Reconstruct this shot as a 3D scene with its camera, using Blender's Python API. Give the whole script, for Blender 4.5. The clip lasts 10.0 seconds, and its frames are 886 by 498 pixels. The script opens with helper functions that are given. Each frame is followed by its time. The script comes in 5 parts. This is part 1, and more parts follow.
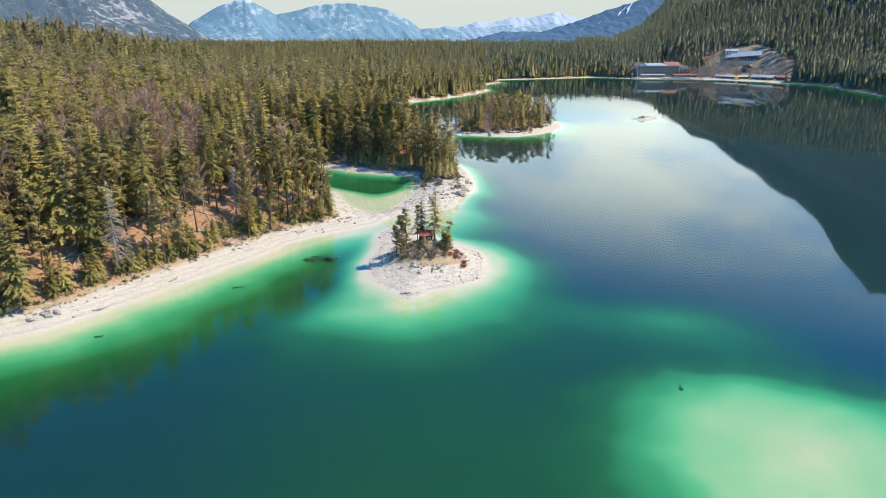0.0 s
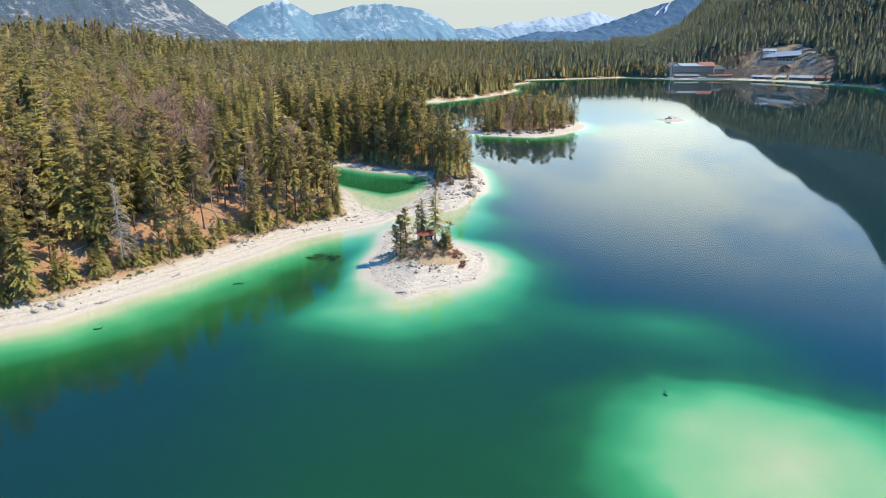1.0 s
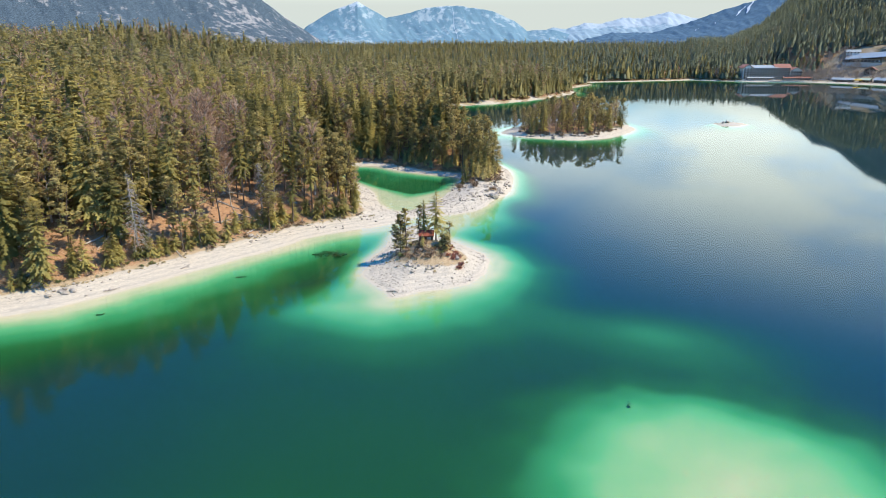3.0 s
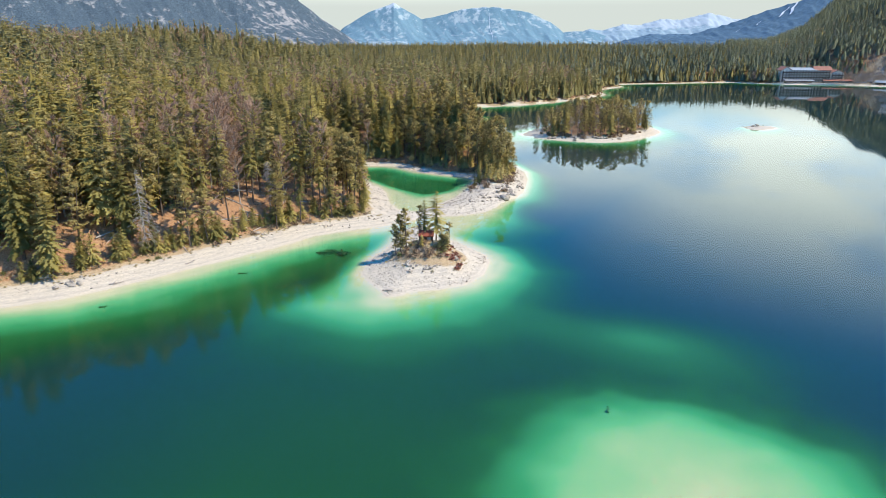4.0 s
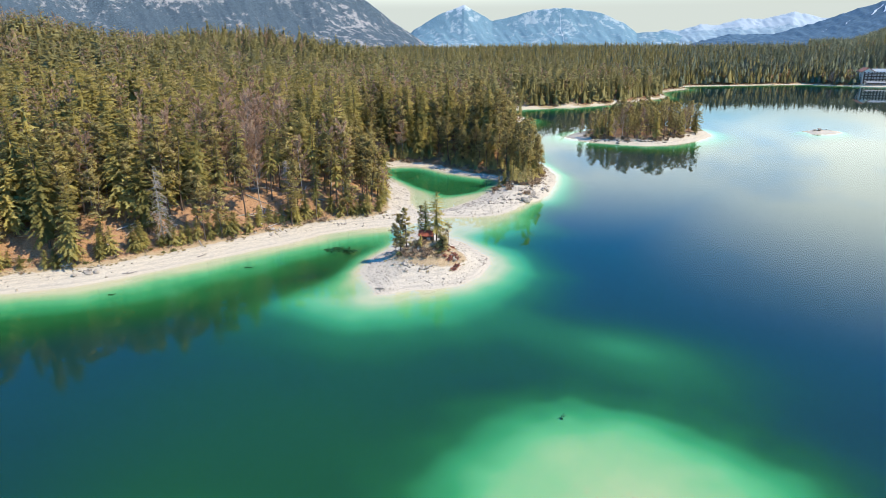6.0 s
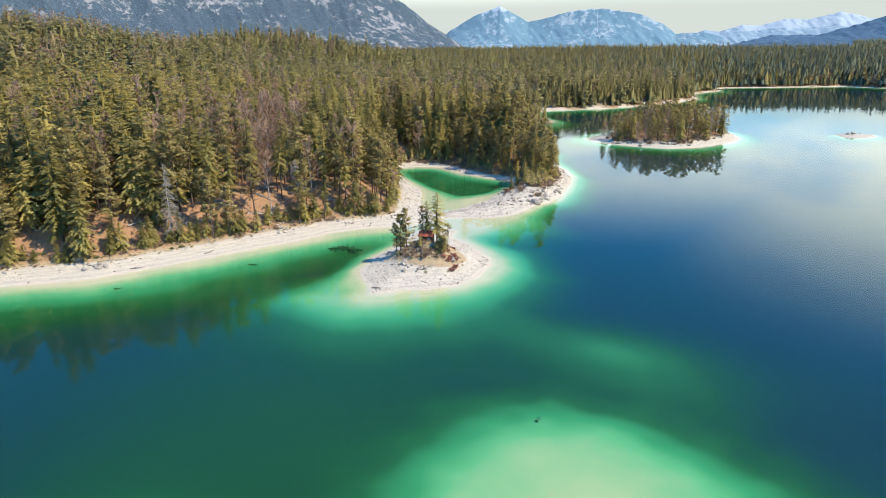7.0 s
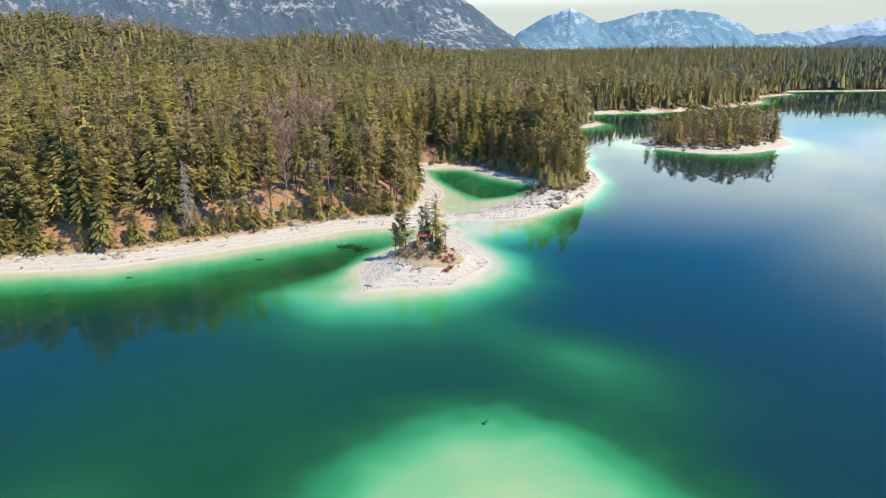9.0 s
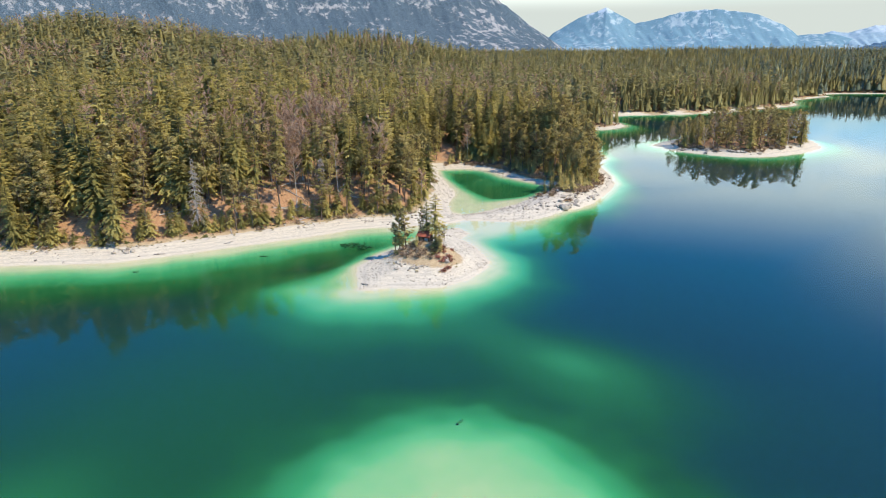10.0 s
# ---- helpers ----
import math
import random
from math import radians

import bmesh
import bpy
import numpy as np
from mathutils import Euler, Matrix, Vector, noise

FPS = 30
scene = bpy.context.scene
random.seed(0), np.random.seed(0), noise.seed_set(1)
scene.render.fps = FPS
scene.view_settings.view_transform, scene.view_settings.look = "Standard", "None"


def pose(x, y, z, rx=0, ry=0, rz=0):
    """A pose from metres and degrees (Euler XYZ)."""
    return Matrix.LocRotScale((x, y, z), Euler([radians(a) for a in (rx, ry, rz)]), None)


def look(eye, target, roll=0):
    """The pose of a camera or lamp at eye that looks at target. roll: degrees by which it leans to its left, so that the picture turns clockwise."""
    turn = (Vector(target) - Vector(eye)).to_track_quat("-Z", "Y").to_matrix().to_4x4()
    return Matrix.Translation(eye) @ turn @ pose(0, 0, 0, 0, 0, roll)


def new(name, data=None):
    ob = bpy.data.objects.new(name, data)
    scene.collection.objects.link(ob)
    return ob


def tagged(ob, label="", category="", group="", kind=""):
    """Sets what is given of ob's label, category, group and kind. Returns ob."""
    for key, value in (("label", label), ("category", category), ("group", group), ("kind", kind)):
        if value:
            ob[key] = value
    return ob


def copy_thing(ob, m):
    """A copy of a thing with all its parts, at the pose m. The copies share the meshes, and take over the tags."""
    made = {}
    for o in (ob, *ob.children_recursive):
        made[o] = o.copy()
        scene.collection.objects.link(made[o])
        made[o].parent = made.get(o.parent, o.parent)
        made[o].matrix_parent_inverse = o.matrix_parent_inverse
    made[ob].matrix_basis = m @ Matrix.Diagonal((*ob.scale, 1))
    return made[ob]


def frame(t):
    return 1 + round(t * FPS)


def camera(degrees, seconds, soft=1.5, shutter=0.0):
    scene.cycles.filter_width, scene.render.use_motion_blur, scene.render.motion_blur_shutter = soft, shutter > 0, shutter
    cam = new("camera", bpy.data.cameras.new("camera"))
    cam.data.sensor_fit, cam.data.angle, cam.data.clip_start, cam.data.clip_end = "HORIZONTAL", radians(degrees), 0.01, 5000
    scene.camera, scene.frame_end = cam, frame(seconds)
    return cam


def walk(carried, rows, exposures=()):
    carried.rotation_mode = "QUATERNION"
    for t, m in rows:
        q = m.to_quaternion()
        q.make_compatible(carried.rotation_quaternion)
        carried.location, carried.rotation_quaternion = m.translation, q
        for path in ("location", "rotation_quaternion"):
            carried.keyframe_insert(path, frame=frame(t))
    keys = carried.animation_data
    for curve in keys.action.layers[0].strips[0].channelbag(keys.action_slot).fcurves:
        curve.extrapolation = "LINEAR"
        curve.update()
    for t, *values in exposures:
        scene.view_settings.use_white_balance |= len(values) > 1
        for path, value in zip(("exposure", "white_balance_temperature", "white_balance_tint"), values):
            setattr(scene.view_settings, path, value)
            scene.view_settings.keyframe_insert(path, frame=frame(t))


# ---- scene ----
cam = camera(69.7, 10.0, soft=0.5)
PATH = [
    (0, (-1.873, -1.341, 46.225), (-1.849, 0.56, 45.603), 0.2),
    (0.5, (1.628, -1.349, 46.23), (1.602, 0.551, 45.608), 0.1),
    (1, (5.165, -1.312, 46.226), (5.087, 0.588, 45.604), 0.1),
    (1.5, (8.726, -1.166, 46.215), (8.595, 0.731, 45.594), 0.0),
    (2, (12.344, -0.96, 46.188), (12.16, 0.932, 45.569), 0.0),
    (2.5, (15.953, -0.616, 46.159), (15.717, 1.271, 45.541), -0.1),
    (4, (26.577, 0.853, 46.007), (26.189, 2.717, 45.394), -0.0),
    (4.5, (30.063, 1.444, 45.965), (29.624, 3.297, 45.354), -0.1),
    (5, (33.578, 2.188, 45.942), (33.089, 4.029, 45.333), -0.1),
    (5.5, (37.095, 3.042, 45.924), (36.557, 4.87, 45.315), -0.2),
    (7, (47.515, 6.056, 45.844), (46.829, 7.835, 45.24), -0.3),
    (7.5, (50.969, 7.184, 45.841), (50.237, 8.945, 45.238), -0.3),
    (8, (54.419, 8.423, 45.833), (53.64, 10.164, 45.232), -0.3),
    (8.5, (57.823, 9.715, 45.828), (56.998, 11.435, 45.229), -0.3),
    (9, (61.129, 11.143, 45.831), (60.258, 12.842, 45.233), -0.4),
    (9.5, (64.339, 12.665, 45.841), (63.424, 14.341, 45.244), -0.4),
    (10, (67.491, 14.256, 45.848), (66.534, 15.908, 45.252), -0.3),
]
walk(cam, [(t, look(eye, target, roll)) for t, eye, target, roll in PATH], exposures=((0, 0.06, 7300, 10), (10, 0.06, 7300, 10)))

# ---- daylight ----
SUN_AZ, SUN_EL = 89.0, 52.0          # degrees to the right of +y, and above the horizon


def node(tree, kind, **values):
    n = tree.nodes.new(kind)
    for key, value in values.items():
        if key in n.inputs:
            n.inputs[key].default_value = value
        else:
            setattr(n, key, value)
    return n


world = bpy.data.worlds.new("sky")
scene.world = world
world.use_nodes = True
wt = world.node_tree
wt.nodes.clear()
sky = node(wt, "ShaderNodeTexSky", sky_type="NISHITA", sun_disc=False, sun_elevation=radians(SUN_EL),
           sun_rotation=radians(SUN_AZ), altitude=1000.0, air_density=1.0, dust_density=0.5, ozone_density=2.5)
coord = node(wt, "ShaderNodeTexCoord")
deeper = node(wt, "ShaderNodeHueSaturation", Saturation=1.9)
stretch = node(wt, "ShaderNodeMapping")
stretch.inputs["Scale"].default_value = (1.0, 1.0, 3.0)
puffs = node(wt, "ShaderNodeTexNoise", Scale=2.4, Detail=7.0, Roughness=0.55)
cover = node(wt, "ShaderNodeMapRange")
cover.inputs["From Min"].default_value, cover.inputs["From Max"].default_value = 0.30, 0.54
split = node(wt, "ShaderNodeSeparateXYZ")
low = node(wt, "ShaderNodeMapRange", interpolation_type="SMOOTHSTEP")
low.inputs["From Min"].default_value, low.inputs["From Max"].default_value = 0.41, 0.18
thin_band = node(wt, "ShaderNodeMapRange", interpolation_type="SMOOTHSTEP")
thin_band.inputs["From Min"].default_value, thin_band.inputs["From Max"].default_value = 0.30, 0.13
either = node(wt, "ShaderNodeMath", operation="MAXIMUM")
ahead = node(wt, "ShaderNodeVectorMath", operation="DOT_PRODUCT")
ahead.inputs[1].default_value = (math.sin(radians(30)), math.cos(radians(30)), 0.0)
bank_ = node(wt, "ShaderNodeMapRange", interpolation_type="SMOOTHSTEP")
bank_.inputs["From Min"].default_value, bank_.inputs["From Max"].default_value = 0.80, 0.96
haze_ = node(wt, "ShaderNodeMapRange", interpolation_type="SMOOTHSTEP")
haze_.inputs["From Min"].default_value, haze_.inputs["From Max"].default_value = 0.12, 0.05
both = node(wt, "ShaderNodeMath", operation="MULTIPLY")
three = node(wt, "ShaderNodeMath", operation="MULTIPLY")
clouds = node(wt, "ShaderNodeMixRGB")
clouds.inputs["Color2"].default_value = (6.3, 7.5, 7.7, 1)
azure = node(wt, "ShaderNodeMixRGB", blend_type="MULTIPLY", Fac=1.0)
azure.inputs["Color2"].default_value = (0.65, 0.98, 1.09, 1)
veil = node(wt, "ShaderNodeMixRGB")
veil.inputs["Color2"].default_value = (1.98, 2.32, 2.42, 1)
back = node(wt, "ShaderNodeBackground", Strength=0.31)
out = node(wt, "ShaderNodeOutputWorld")
for a, b in ((coord.outputs["Generated"], stretch.inputs["Vector"]), (stretch.outputs[0], puffs.inputs["Vector"]),
             (puffs.outputs["Fac"], cover.inputs["Value"]), (coord.outputs["Generated"], split.inputs[0]), (coord.outputs["Generated"], ahead.inputs[0]),
             (split.outputs["Z"], low.inputs["Value"]), (split.outputs["Z"], haze_.inputs["Value"]), (ahead.outputs["Value"], bank_.inputs["Value"]),
             (low.outputs[0], both.inputs[0]), (bank_.outputs[0], both.inputs[1]), (split.outputs["Z"], thin_band.inputs["Value"]),
             (both.outputs[0], either.inputs[0]), (thin_band.outputs[0], either.inputs[1]), (either.outputs[0], three.inputs[0]), (cover.outputs[0], three.inputs[1]), (three.outputs[0], clouds.inputs["Fac"]), (haze_.outputs[0], veil.inputs["Fac"]), (sky.outputs[0], deeper.inputs["Color"]), (deeper.outputs[0], azure.inputs["Color1"]), (azure.outputs[0], clouds.inputs["Color1"]),
             (clouds.outputs[0], veil.inputs["Color1"]), (veil.outputs[0], back.inputs["Color"]), (back.outputs[0], out.inputs["Surface"])):
    wt.links.new(a, b)
lamp = bpy.data.lights.new("sun", "SUN")
lamp.energy, lamp.angle, lamp.color = 5.0, radians(0.53), (1.0, 0.91, 0.75)
sun = new("sun", lamp)
sun_way = Vector((math.sin(radians(SUN_AZ)) * math.cos(radians(SUN_EL)), math.cos(radians(SUN_AZ)) * math.cos(radians(SUN_EL)), math.sin(radians(SUN_EL))))
sun.matrix_world = look(sun_way * 300, (0, 0, 0))


# ---- materials ----
def material(name, rough=0.8, metallic=0.0, specular=0.3):
    m = bpy.data.materials.new(name)
    m.use_nodes = True
    shader = m.node_tree.nodes["Principled BSDF"]
    shader.inputs["Roughness"].default_value = rough
    shader.inputs["Metallic"].default_value = metallic
    shader.inputs["Specular IOR Level"].default_value = specular
    return m, m.node_tree, shader


def ramp(tree, fac, stops):
    r = tree.nodes.new("ShaderNodeValToRGB")
    while len(r.color_ramp.elements) < len(stops):
        r.color_ramp.elements.new(0.5)
    for e, (p, c) in zip(r.color_ramp.elements, stops):
        e.position, e.color = p, (*c, 1)
    tree.links.new(fac, r.inputs["Fac"])
    return r.outputs["Color"]


def noise_fac(tree, scale, detail=4.0, rough=0.55, vector=None):
    n = node(tree, "ShaderNodeTexNoise", Scale=scale, Detail=detail, Roughness=rough)
    if vector is None:
        vector = node(tree, "ShaderNodeNewGeometry").outputs["Position"]
    tree.links.new(vector, n.inputs["Vector"])
    return n.outputs["Fac"]


def mix(tree, fac, a, b, mode="MIX"):
    n = tree.nodes.new("ShaderNodeMixRGB")
    n.blend_type = mode
    for value, slot in ((fac, "Fac"), (a, "Color1"), (b, "Color2")):
        if isinstance(value, (int, float)):
            n.inputs[slot].default_value = value
        elif isinstance(value, tuple):
            n.inputs[slot].default_value = (*value, 1)
        else:
            tree.links.new(value, n.inputs[slot])
    return n.outputs[0]


def span(tree, value, a, b, low_to=0.0, high_to=1.0):
    n = tree.nodes.new("ShaderNodeMapRange")
    n.inputs["From Min"].default_value, n.inputs["From Max"].default_value = a, b
    n.inputs["To Min"].default_value, n.inputs["To Max"].default_value = low_to, high_to
    tree.links.new(value, n.inputs["Value"])
    return n.outputs[0]


def bump(tree, shader, height, strength, distance):
    n = node(tree, "ShaderNodeBump", Strength=strength, Distance=distance)
    tree.links.new(height, n.inputs["Height"])
    tree.links.new(n.outputs[0], shader.inputs["Normal"])


def attribute(tree, name):
    return node(tree, "ShaderNodeAttribute", attribute_name=name).outputs["Fac"]


def plain(name, colour, rough=0.7, scale=6.0, spread=0.25, metallic=0.0, relief=0.02):
    """A paint, timber or stone of one colour with two scales of weathering."""
    m, t, s = material(name, rough, metallic)
    fine = noise_fac(t, scale, 5.0)
    broad = noise_fac(t, scale * 0.12, 3.0)
    dark = tuple(c * (1 - spread) for c in colour)
    pale = tuple(min(1.0, c * (1 + spread)) for c in colour)
    c = ramp(t, fine, ((0.3, dark), (0.7, pale)))
    t.links.new(mix(t, span(t, broad, 0.35, 0.7, 0.0, 0.45), c, dark), s.inputs["Base Color"])
    if relief:
        bump(t, s, fine, 0.3, relief)
    return m


def leaf_material(name, dark, pale, per_tree, billow=True):
    """Needles: a tone for each tree, a finer one within the crown; the crown shades as one rounded mass."""
    m, t, s = material(name, 0.75, 0.0, 0.2)
    if per_tree:
        tone = node(t, "ShaderNodeObjectInfo").outputs["Random"]
    else:
        tone = attribute(t, "tone")
    fine = noise_fac(t, 1.6, 4.0, 0.7)
    mixed = node(t, "ShaderNodeMath", operation="MULTIPLY_ADD")
    t.links.new(fine, mixed.inputs[0])
    mixed.inputs[1].default_value = 0.6
    t.links.new(tone, mixed.inputs[2])
    t.links.new(ramp(t, span(t, mixed.outputs[0], 0.1, 1.35), ((0.0, dark), (0.5, tuple((a + b) / 2 for a, b in zip(dark, pale))), (1.0, pale))), s.inputs["Base Color"])
    glow = t.nodes.new("ShaderNodeBsdfTranslucent")
    t.links.new(s.inputs["Base Color"].links[0].from_socket, glow.inputs["Color"])
    if billow:
        away = node(t, "ShaderNodeAttribute", attribute_name="outward")
        turned = node(t, "ShaderNodeVectorTransform", vector_type="NORMAL", convert_from="OBJECT", convert_to="WORLD")
        t.links.new(away.outputs["Vector"], turned.inputs[0])
        for shader in (s, glow):
            t.links.new(turned.outputs[0], shader.inputs["Normal"])
    both_sides = node(t, "ShaderNodeMixShader", Fac=0.30)
    t.links.new(s.outputs[0], both_sides.inputs[1])
    t.links.new(glow.outputs[0], both_sides.inputs[2])
    t.links.new(both_sides.outputs[0], t.nodes["Material Output"].inputs["Surface"])
    return m


SPRUCE = ((0.118, 0.118, 0.034), (0.550, 0.460, 0.148))
PINE = ((0.345, 0.292, 0.100), (0.640, 0.525, 0.215))
TWIG = ((0.350, 0.218, 0.135), (0.600, 0.410, 0.275))
# spruce again: greyer for far trees, then with blue aerial haze mixed in
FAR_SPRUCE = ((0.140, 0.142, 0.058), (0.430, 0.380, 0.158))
HAZED_SPRUCE = ((0.100, 0.138, 0.092), (0.270, 0.305, 0.205))
spruce_leaf = leaf_material("spruce_needles", *SPRUCE, True)
pine_leaf = leaf_material("pine_needles", *PINE, True)
twig_leaf = leaf_material("bare_twigs", *TWIG, True, False)
spruce_far = leaf_material("far_spruce_needles", *SPRUCE, False)
pine_far = leaf_material("far_pine_needles", *PINE, False)
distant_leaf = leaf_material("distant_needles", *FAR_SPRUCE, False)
hazed_leaf = leaf_material("haze_blue_needles", *HAZED_SPRUCE, False)
grey_twigs = leaf_material("grey_brown_twigs", (0.24, 0.195, 0.16), (0.42, 0.35, 0.29), False, False)
twig_far = leaf_material("far_bare_twigs", *TWIG, False, False)
bark = plain("bark", (0.16, 0.115, 0.085), 0.9, 5.0, 0.4)
dead_wood = plain("silver_dead_wood", (0.42, 0.37, 0.315), 0.85, 5.0, 0.25)
stone = plain("limestone", (0.38, 0.335, 0.27), 0.9, 2.2, 0.4, 0.0, 0.05)

# ground and lake bed
ground_mat, t, s = material("shore_and_forest_floor", 0.95, 0.0, 0.15)
height = node(t, "ShaderNodeSeparateXYZ")
t.links.new(node(t, "ShaderNodeNewGeometry").outputs["Position"], height.inputs[0])
z = height.outputs["Z"]
grain = noise_fac(t, 3.5, 8.0, 0.7)
patch = noise_fac(t, 0.25, 5.0, 0.6)
bands = noise_fac(t, 0.06, 4.0)
gravel = ramp(t, grain, ((0.30, (0.40, 0.345, 0.255)), (0.5, (0.60, 0.530, 0.405)), (0.72, (0.73, 0.655, 0.51))))
gravel = mix(t, span(t, patch, 0.5, 0.75, 0.0, 0.45), gravel, (0.52, 0.47, 0.37))
inland_d = attribute(t, "inland")
wrack = node(t, "ShaderNodeCombineXYZ")
t.links.new(inland_d, wrack.inputs["X"])
t.links.new(span(t, patch, 0, 1, 0, 6.0), wrack.inputs["Y"])
strand = noise_fac(t, 0.9, 6.0, 0.65, wrack.outputs[0])
gravel = mix(t, span(t, strand, 0.46, 0.59, 0.0, 0.55), gravel, (0.38, 0.34, 0.28))
gravel = mix(t, span(t, inland_d, 1.3, 0.2, 0.0, 0.5), gravel, (0.58, 0.52, 0.40))
litter = ramp(t, grain, ((0.3, (0.17, 0.088, 0.045)), (0.55, (0.42, 0.245, 0.135)), (0.75, (0.58, 0.40, 0.25))))
turf = ramp(t, grain, ((0.3, (0.24, 0.165, 0.085)), (0.6, (0.50, 0.38, 0.23)), (0.8, (0.62, 0.51, 0.33))))
wood = attribute(t, "wood")
lawn = attribute(t, "lawn")
edge = node(t, "ShaderNodeMath", operation="MULTIPLY_ADD")
t.links.new(patch, edge.inputs[0])
edge.inputs[1].default_value = 0.7
t.links.new(wood, edge.inputs[2])
land = mix(t, span(t, edge.outputs[0], 0.62, 0.80), gravel, turf)
land = mix(t, span(t, edge.outputs[0], 1.0, 1.3), land, litter)
land = mix(t, lawn, land, mix(t, span(t, bands, 0.4, 0.6), mix(t, 0.65, turf, (0.14, 0.115, 0.07)), (0.33, 0.29, 0.23)))
# far tree cover painted on the ground; the slope's shade darkens its colour
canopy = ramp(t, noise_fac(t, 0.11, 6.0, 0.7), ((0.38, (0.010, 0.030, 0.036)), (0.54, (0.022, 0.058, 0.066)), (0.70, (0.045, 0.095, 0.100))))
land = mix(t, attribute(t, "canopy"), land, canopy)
depth = span(t, z, 0.0, -3.5)
wobble = node(t, "ShaderNodeMath", operation="MULTIPLY_ADD")
t.links.new(span(t, bands, 0.3, 0.7, -1.0, 1.0), wobble.inputs[0])
wobble.inputs[1].default_value = 0.022
t.links.new(depth, wobble.inputs[2])
# the water's loss of light with depth is put into the bed's colour
BED_DEPTH_TINT = ((0.0, (0.56, 0.53, 0.41)), (0.045, (0.47, 0.52, 0.37)), (0.080, (0.27, 0.455, 0.265)), (0.125, (0.092, 0.40, 0.195)),
       (0.20, (0.026, 0.285, 0.118)), (0.36, (0.009, 0.126, 0.038)), (0.54, (0.004, 0.071, 0.023)), (0.75, (0.002, 0.043, 0.036)), (1.0, (0.002, 0.020, 0.044)))
bed = ramp(t, wobble.outputs[0], BED_DEPTH_TINT)
t.links.new(mix(t, span(t, z, 0.06, -0.04), land, bed), s.inputs["Base Color"])
bump(t, s, grain, 0.5, 0.12)
t.links.new(span(t, z, -0.05, 0.05, 0.0, 0.5), s.inputs["Normal"].links[0].from_node.inputs["Strength"])

water_mat = bpy.data.materials.new("lake_water")
water_mat.use_nodes = True
t = water_mat.node_tree
t.nodes.clear()
clear = node(t, "ShaderNodeBsdfTransparent")
gloss = node(t, "ShaderNodeBsdfGlossy", Roughness=0.03)
facing = node(t, "ShaderNodeFresnel", IOR=1.33)
surface = node(t, "ShaderNodeMixShader")
for a, b in ((facing.outputs[0], surface.inputs[0]), (clear.outputs[0], surface.inputs[1]), (gloss.outputs[0], surface.inputs[2]),
             (surface.outputs[0], node(t, "ShaderNodeOutputMaterial").inputs["Surface"])):
    t.links.new(a, b)


# ---- plan of the shores ----
MAIN = [(-1500, -700), (-400, -80), (-220, 5), (-150, 42), (-110, 66), (-87, 81), (-76, 89), (-67, 96), (-60, 104), (-54, 113.5), (-48, 123),
        (-42, 134), (-37, 143), (-29, 151), (-22, 157), (-17.5, 161), (-14, 168), (-9, 170), (-2, 173), (2, 176.5), (4.5, 184), (6.5, 193),
        (10, 200), (10.5, 212), (10.5, 226), (8.8, 239), (3.6, 252), (-4, 267), (-8, 274), (-11, 288), (-12, 296), (-17, 304), (-30, 330), (-50, 372),
        (-49, 396), (-38, 400), (-35, 421), (-45, 438), (-58, 452), (-61, 485), (-38, 503), (-20, 517), (-4, 533), (13, 557), (31, 588), (54, 647),
        (46, 680), (40, 692), (54, 721), (75, 768), (66, 798), (84, 822), (127, 842), (168, 864), (209, 886), (244, 866), (278, 855), (321, 862),
        (349, 846), (366, 834), (400, 800), (405, 768), (434, 749), (443, 721), (412, 660), (420, 645), (402, 577), (405, 480), (440, 300), (520, 100),
        (600, -200), (500, -600), (600, -4800), (4800, -4800), (4800, 4800), (-4800, 4800), (-4800, -700)]
COVE = [(-62, 233), (-54, 240), (-47, 242), (-40, 239), (-32, 233), (-24, 229), (-12, 226), (-7, 221), (-7.5, 206), (-9, 196), (-11.5, 187),
        (-14, 180), (-17.5, 173.5), (-22, 174.5), (-26, 180), (-30, 188), (-33, 196), (-38, 203), (-45, 211), (-54, 222)]
ISLE = [(-7.4, 109.4), (-4.6, 110.2), (-2.3, 112.7), (2.2, 115.0), (6.9, 119.2), (9.3, 126), (9.8, 133), (8.2, 138.3), (4, 142.5), (0, 146),
        (-6, 151), (-6.5, 157), (-12.5, 159.5), (-16, 153), (-15.4, 140), (-17, 129.5), (-16.2, 120.7), (-13, 115.8), (-9.6, 112.8)]
ISLE_FAR = [(-1, 345), (11, 331), (26, 325.5), (39, 324), (51, 333), (60, 345), (68, 359), (71, 372), (69.5, 386), (65, 402), (50, 408), (30, 400), (12, 380), (1, 358)]
ISLET = [(117.5, 400), (125.5, 389), (134, 393), (141, 400.5), (140, 416), (126, 411.5)]


def inside(px, py, ring):
    hit = np.zeros(px.shape, bool)
    for (ax, ay), (bx, by) in zip(ring, ring[1:] + ring[:1]):
        if ay != by:
            hit ^= ((ay > py) != (by > py)) & (px < (bx - ax) * (py - ay) / (by - ay) + ax)
    return hit


def ring_distance(px, py, ring):
    best = np.full(px.shape, 1e9)
    for (ax, ay), (bx, by) in zip(ring, ring[1:] + ring[:1]):
        dx, dy = bx - ax, by - ay
        u = np.clip(((px - ax) * dx + (py - ay) * dy) / (dx * dx + dy * dy), 0, 1)
        best = np.minimum(best, np.hypot(px - ax - u * dx, py - ay - u * dy))
    return best


def smooth(a, b, v):
    u = np.clip((v - a) / (b - a), 0, 1)
    return u * u * (3 - 2 * u)


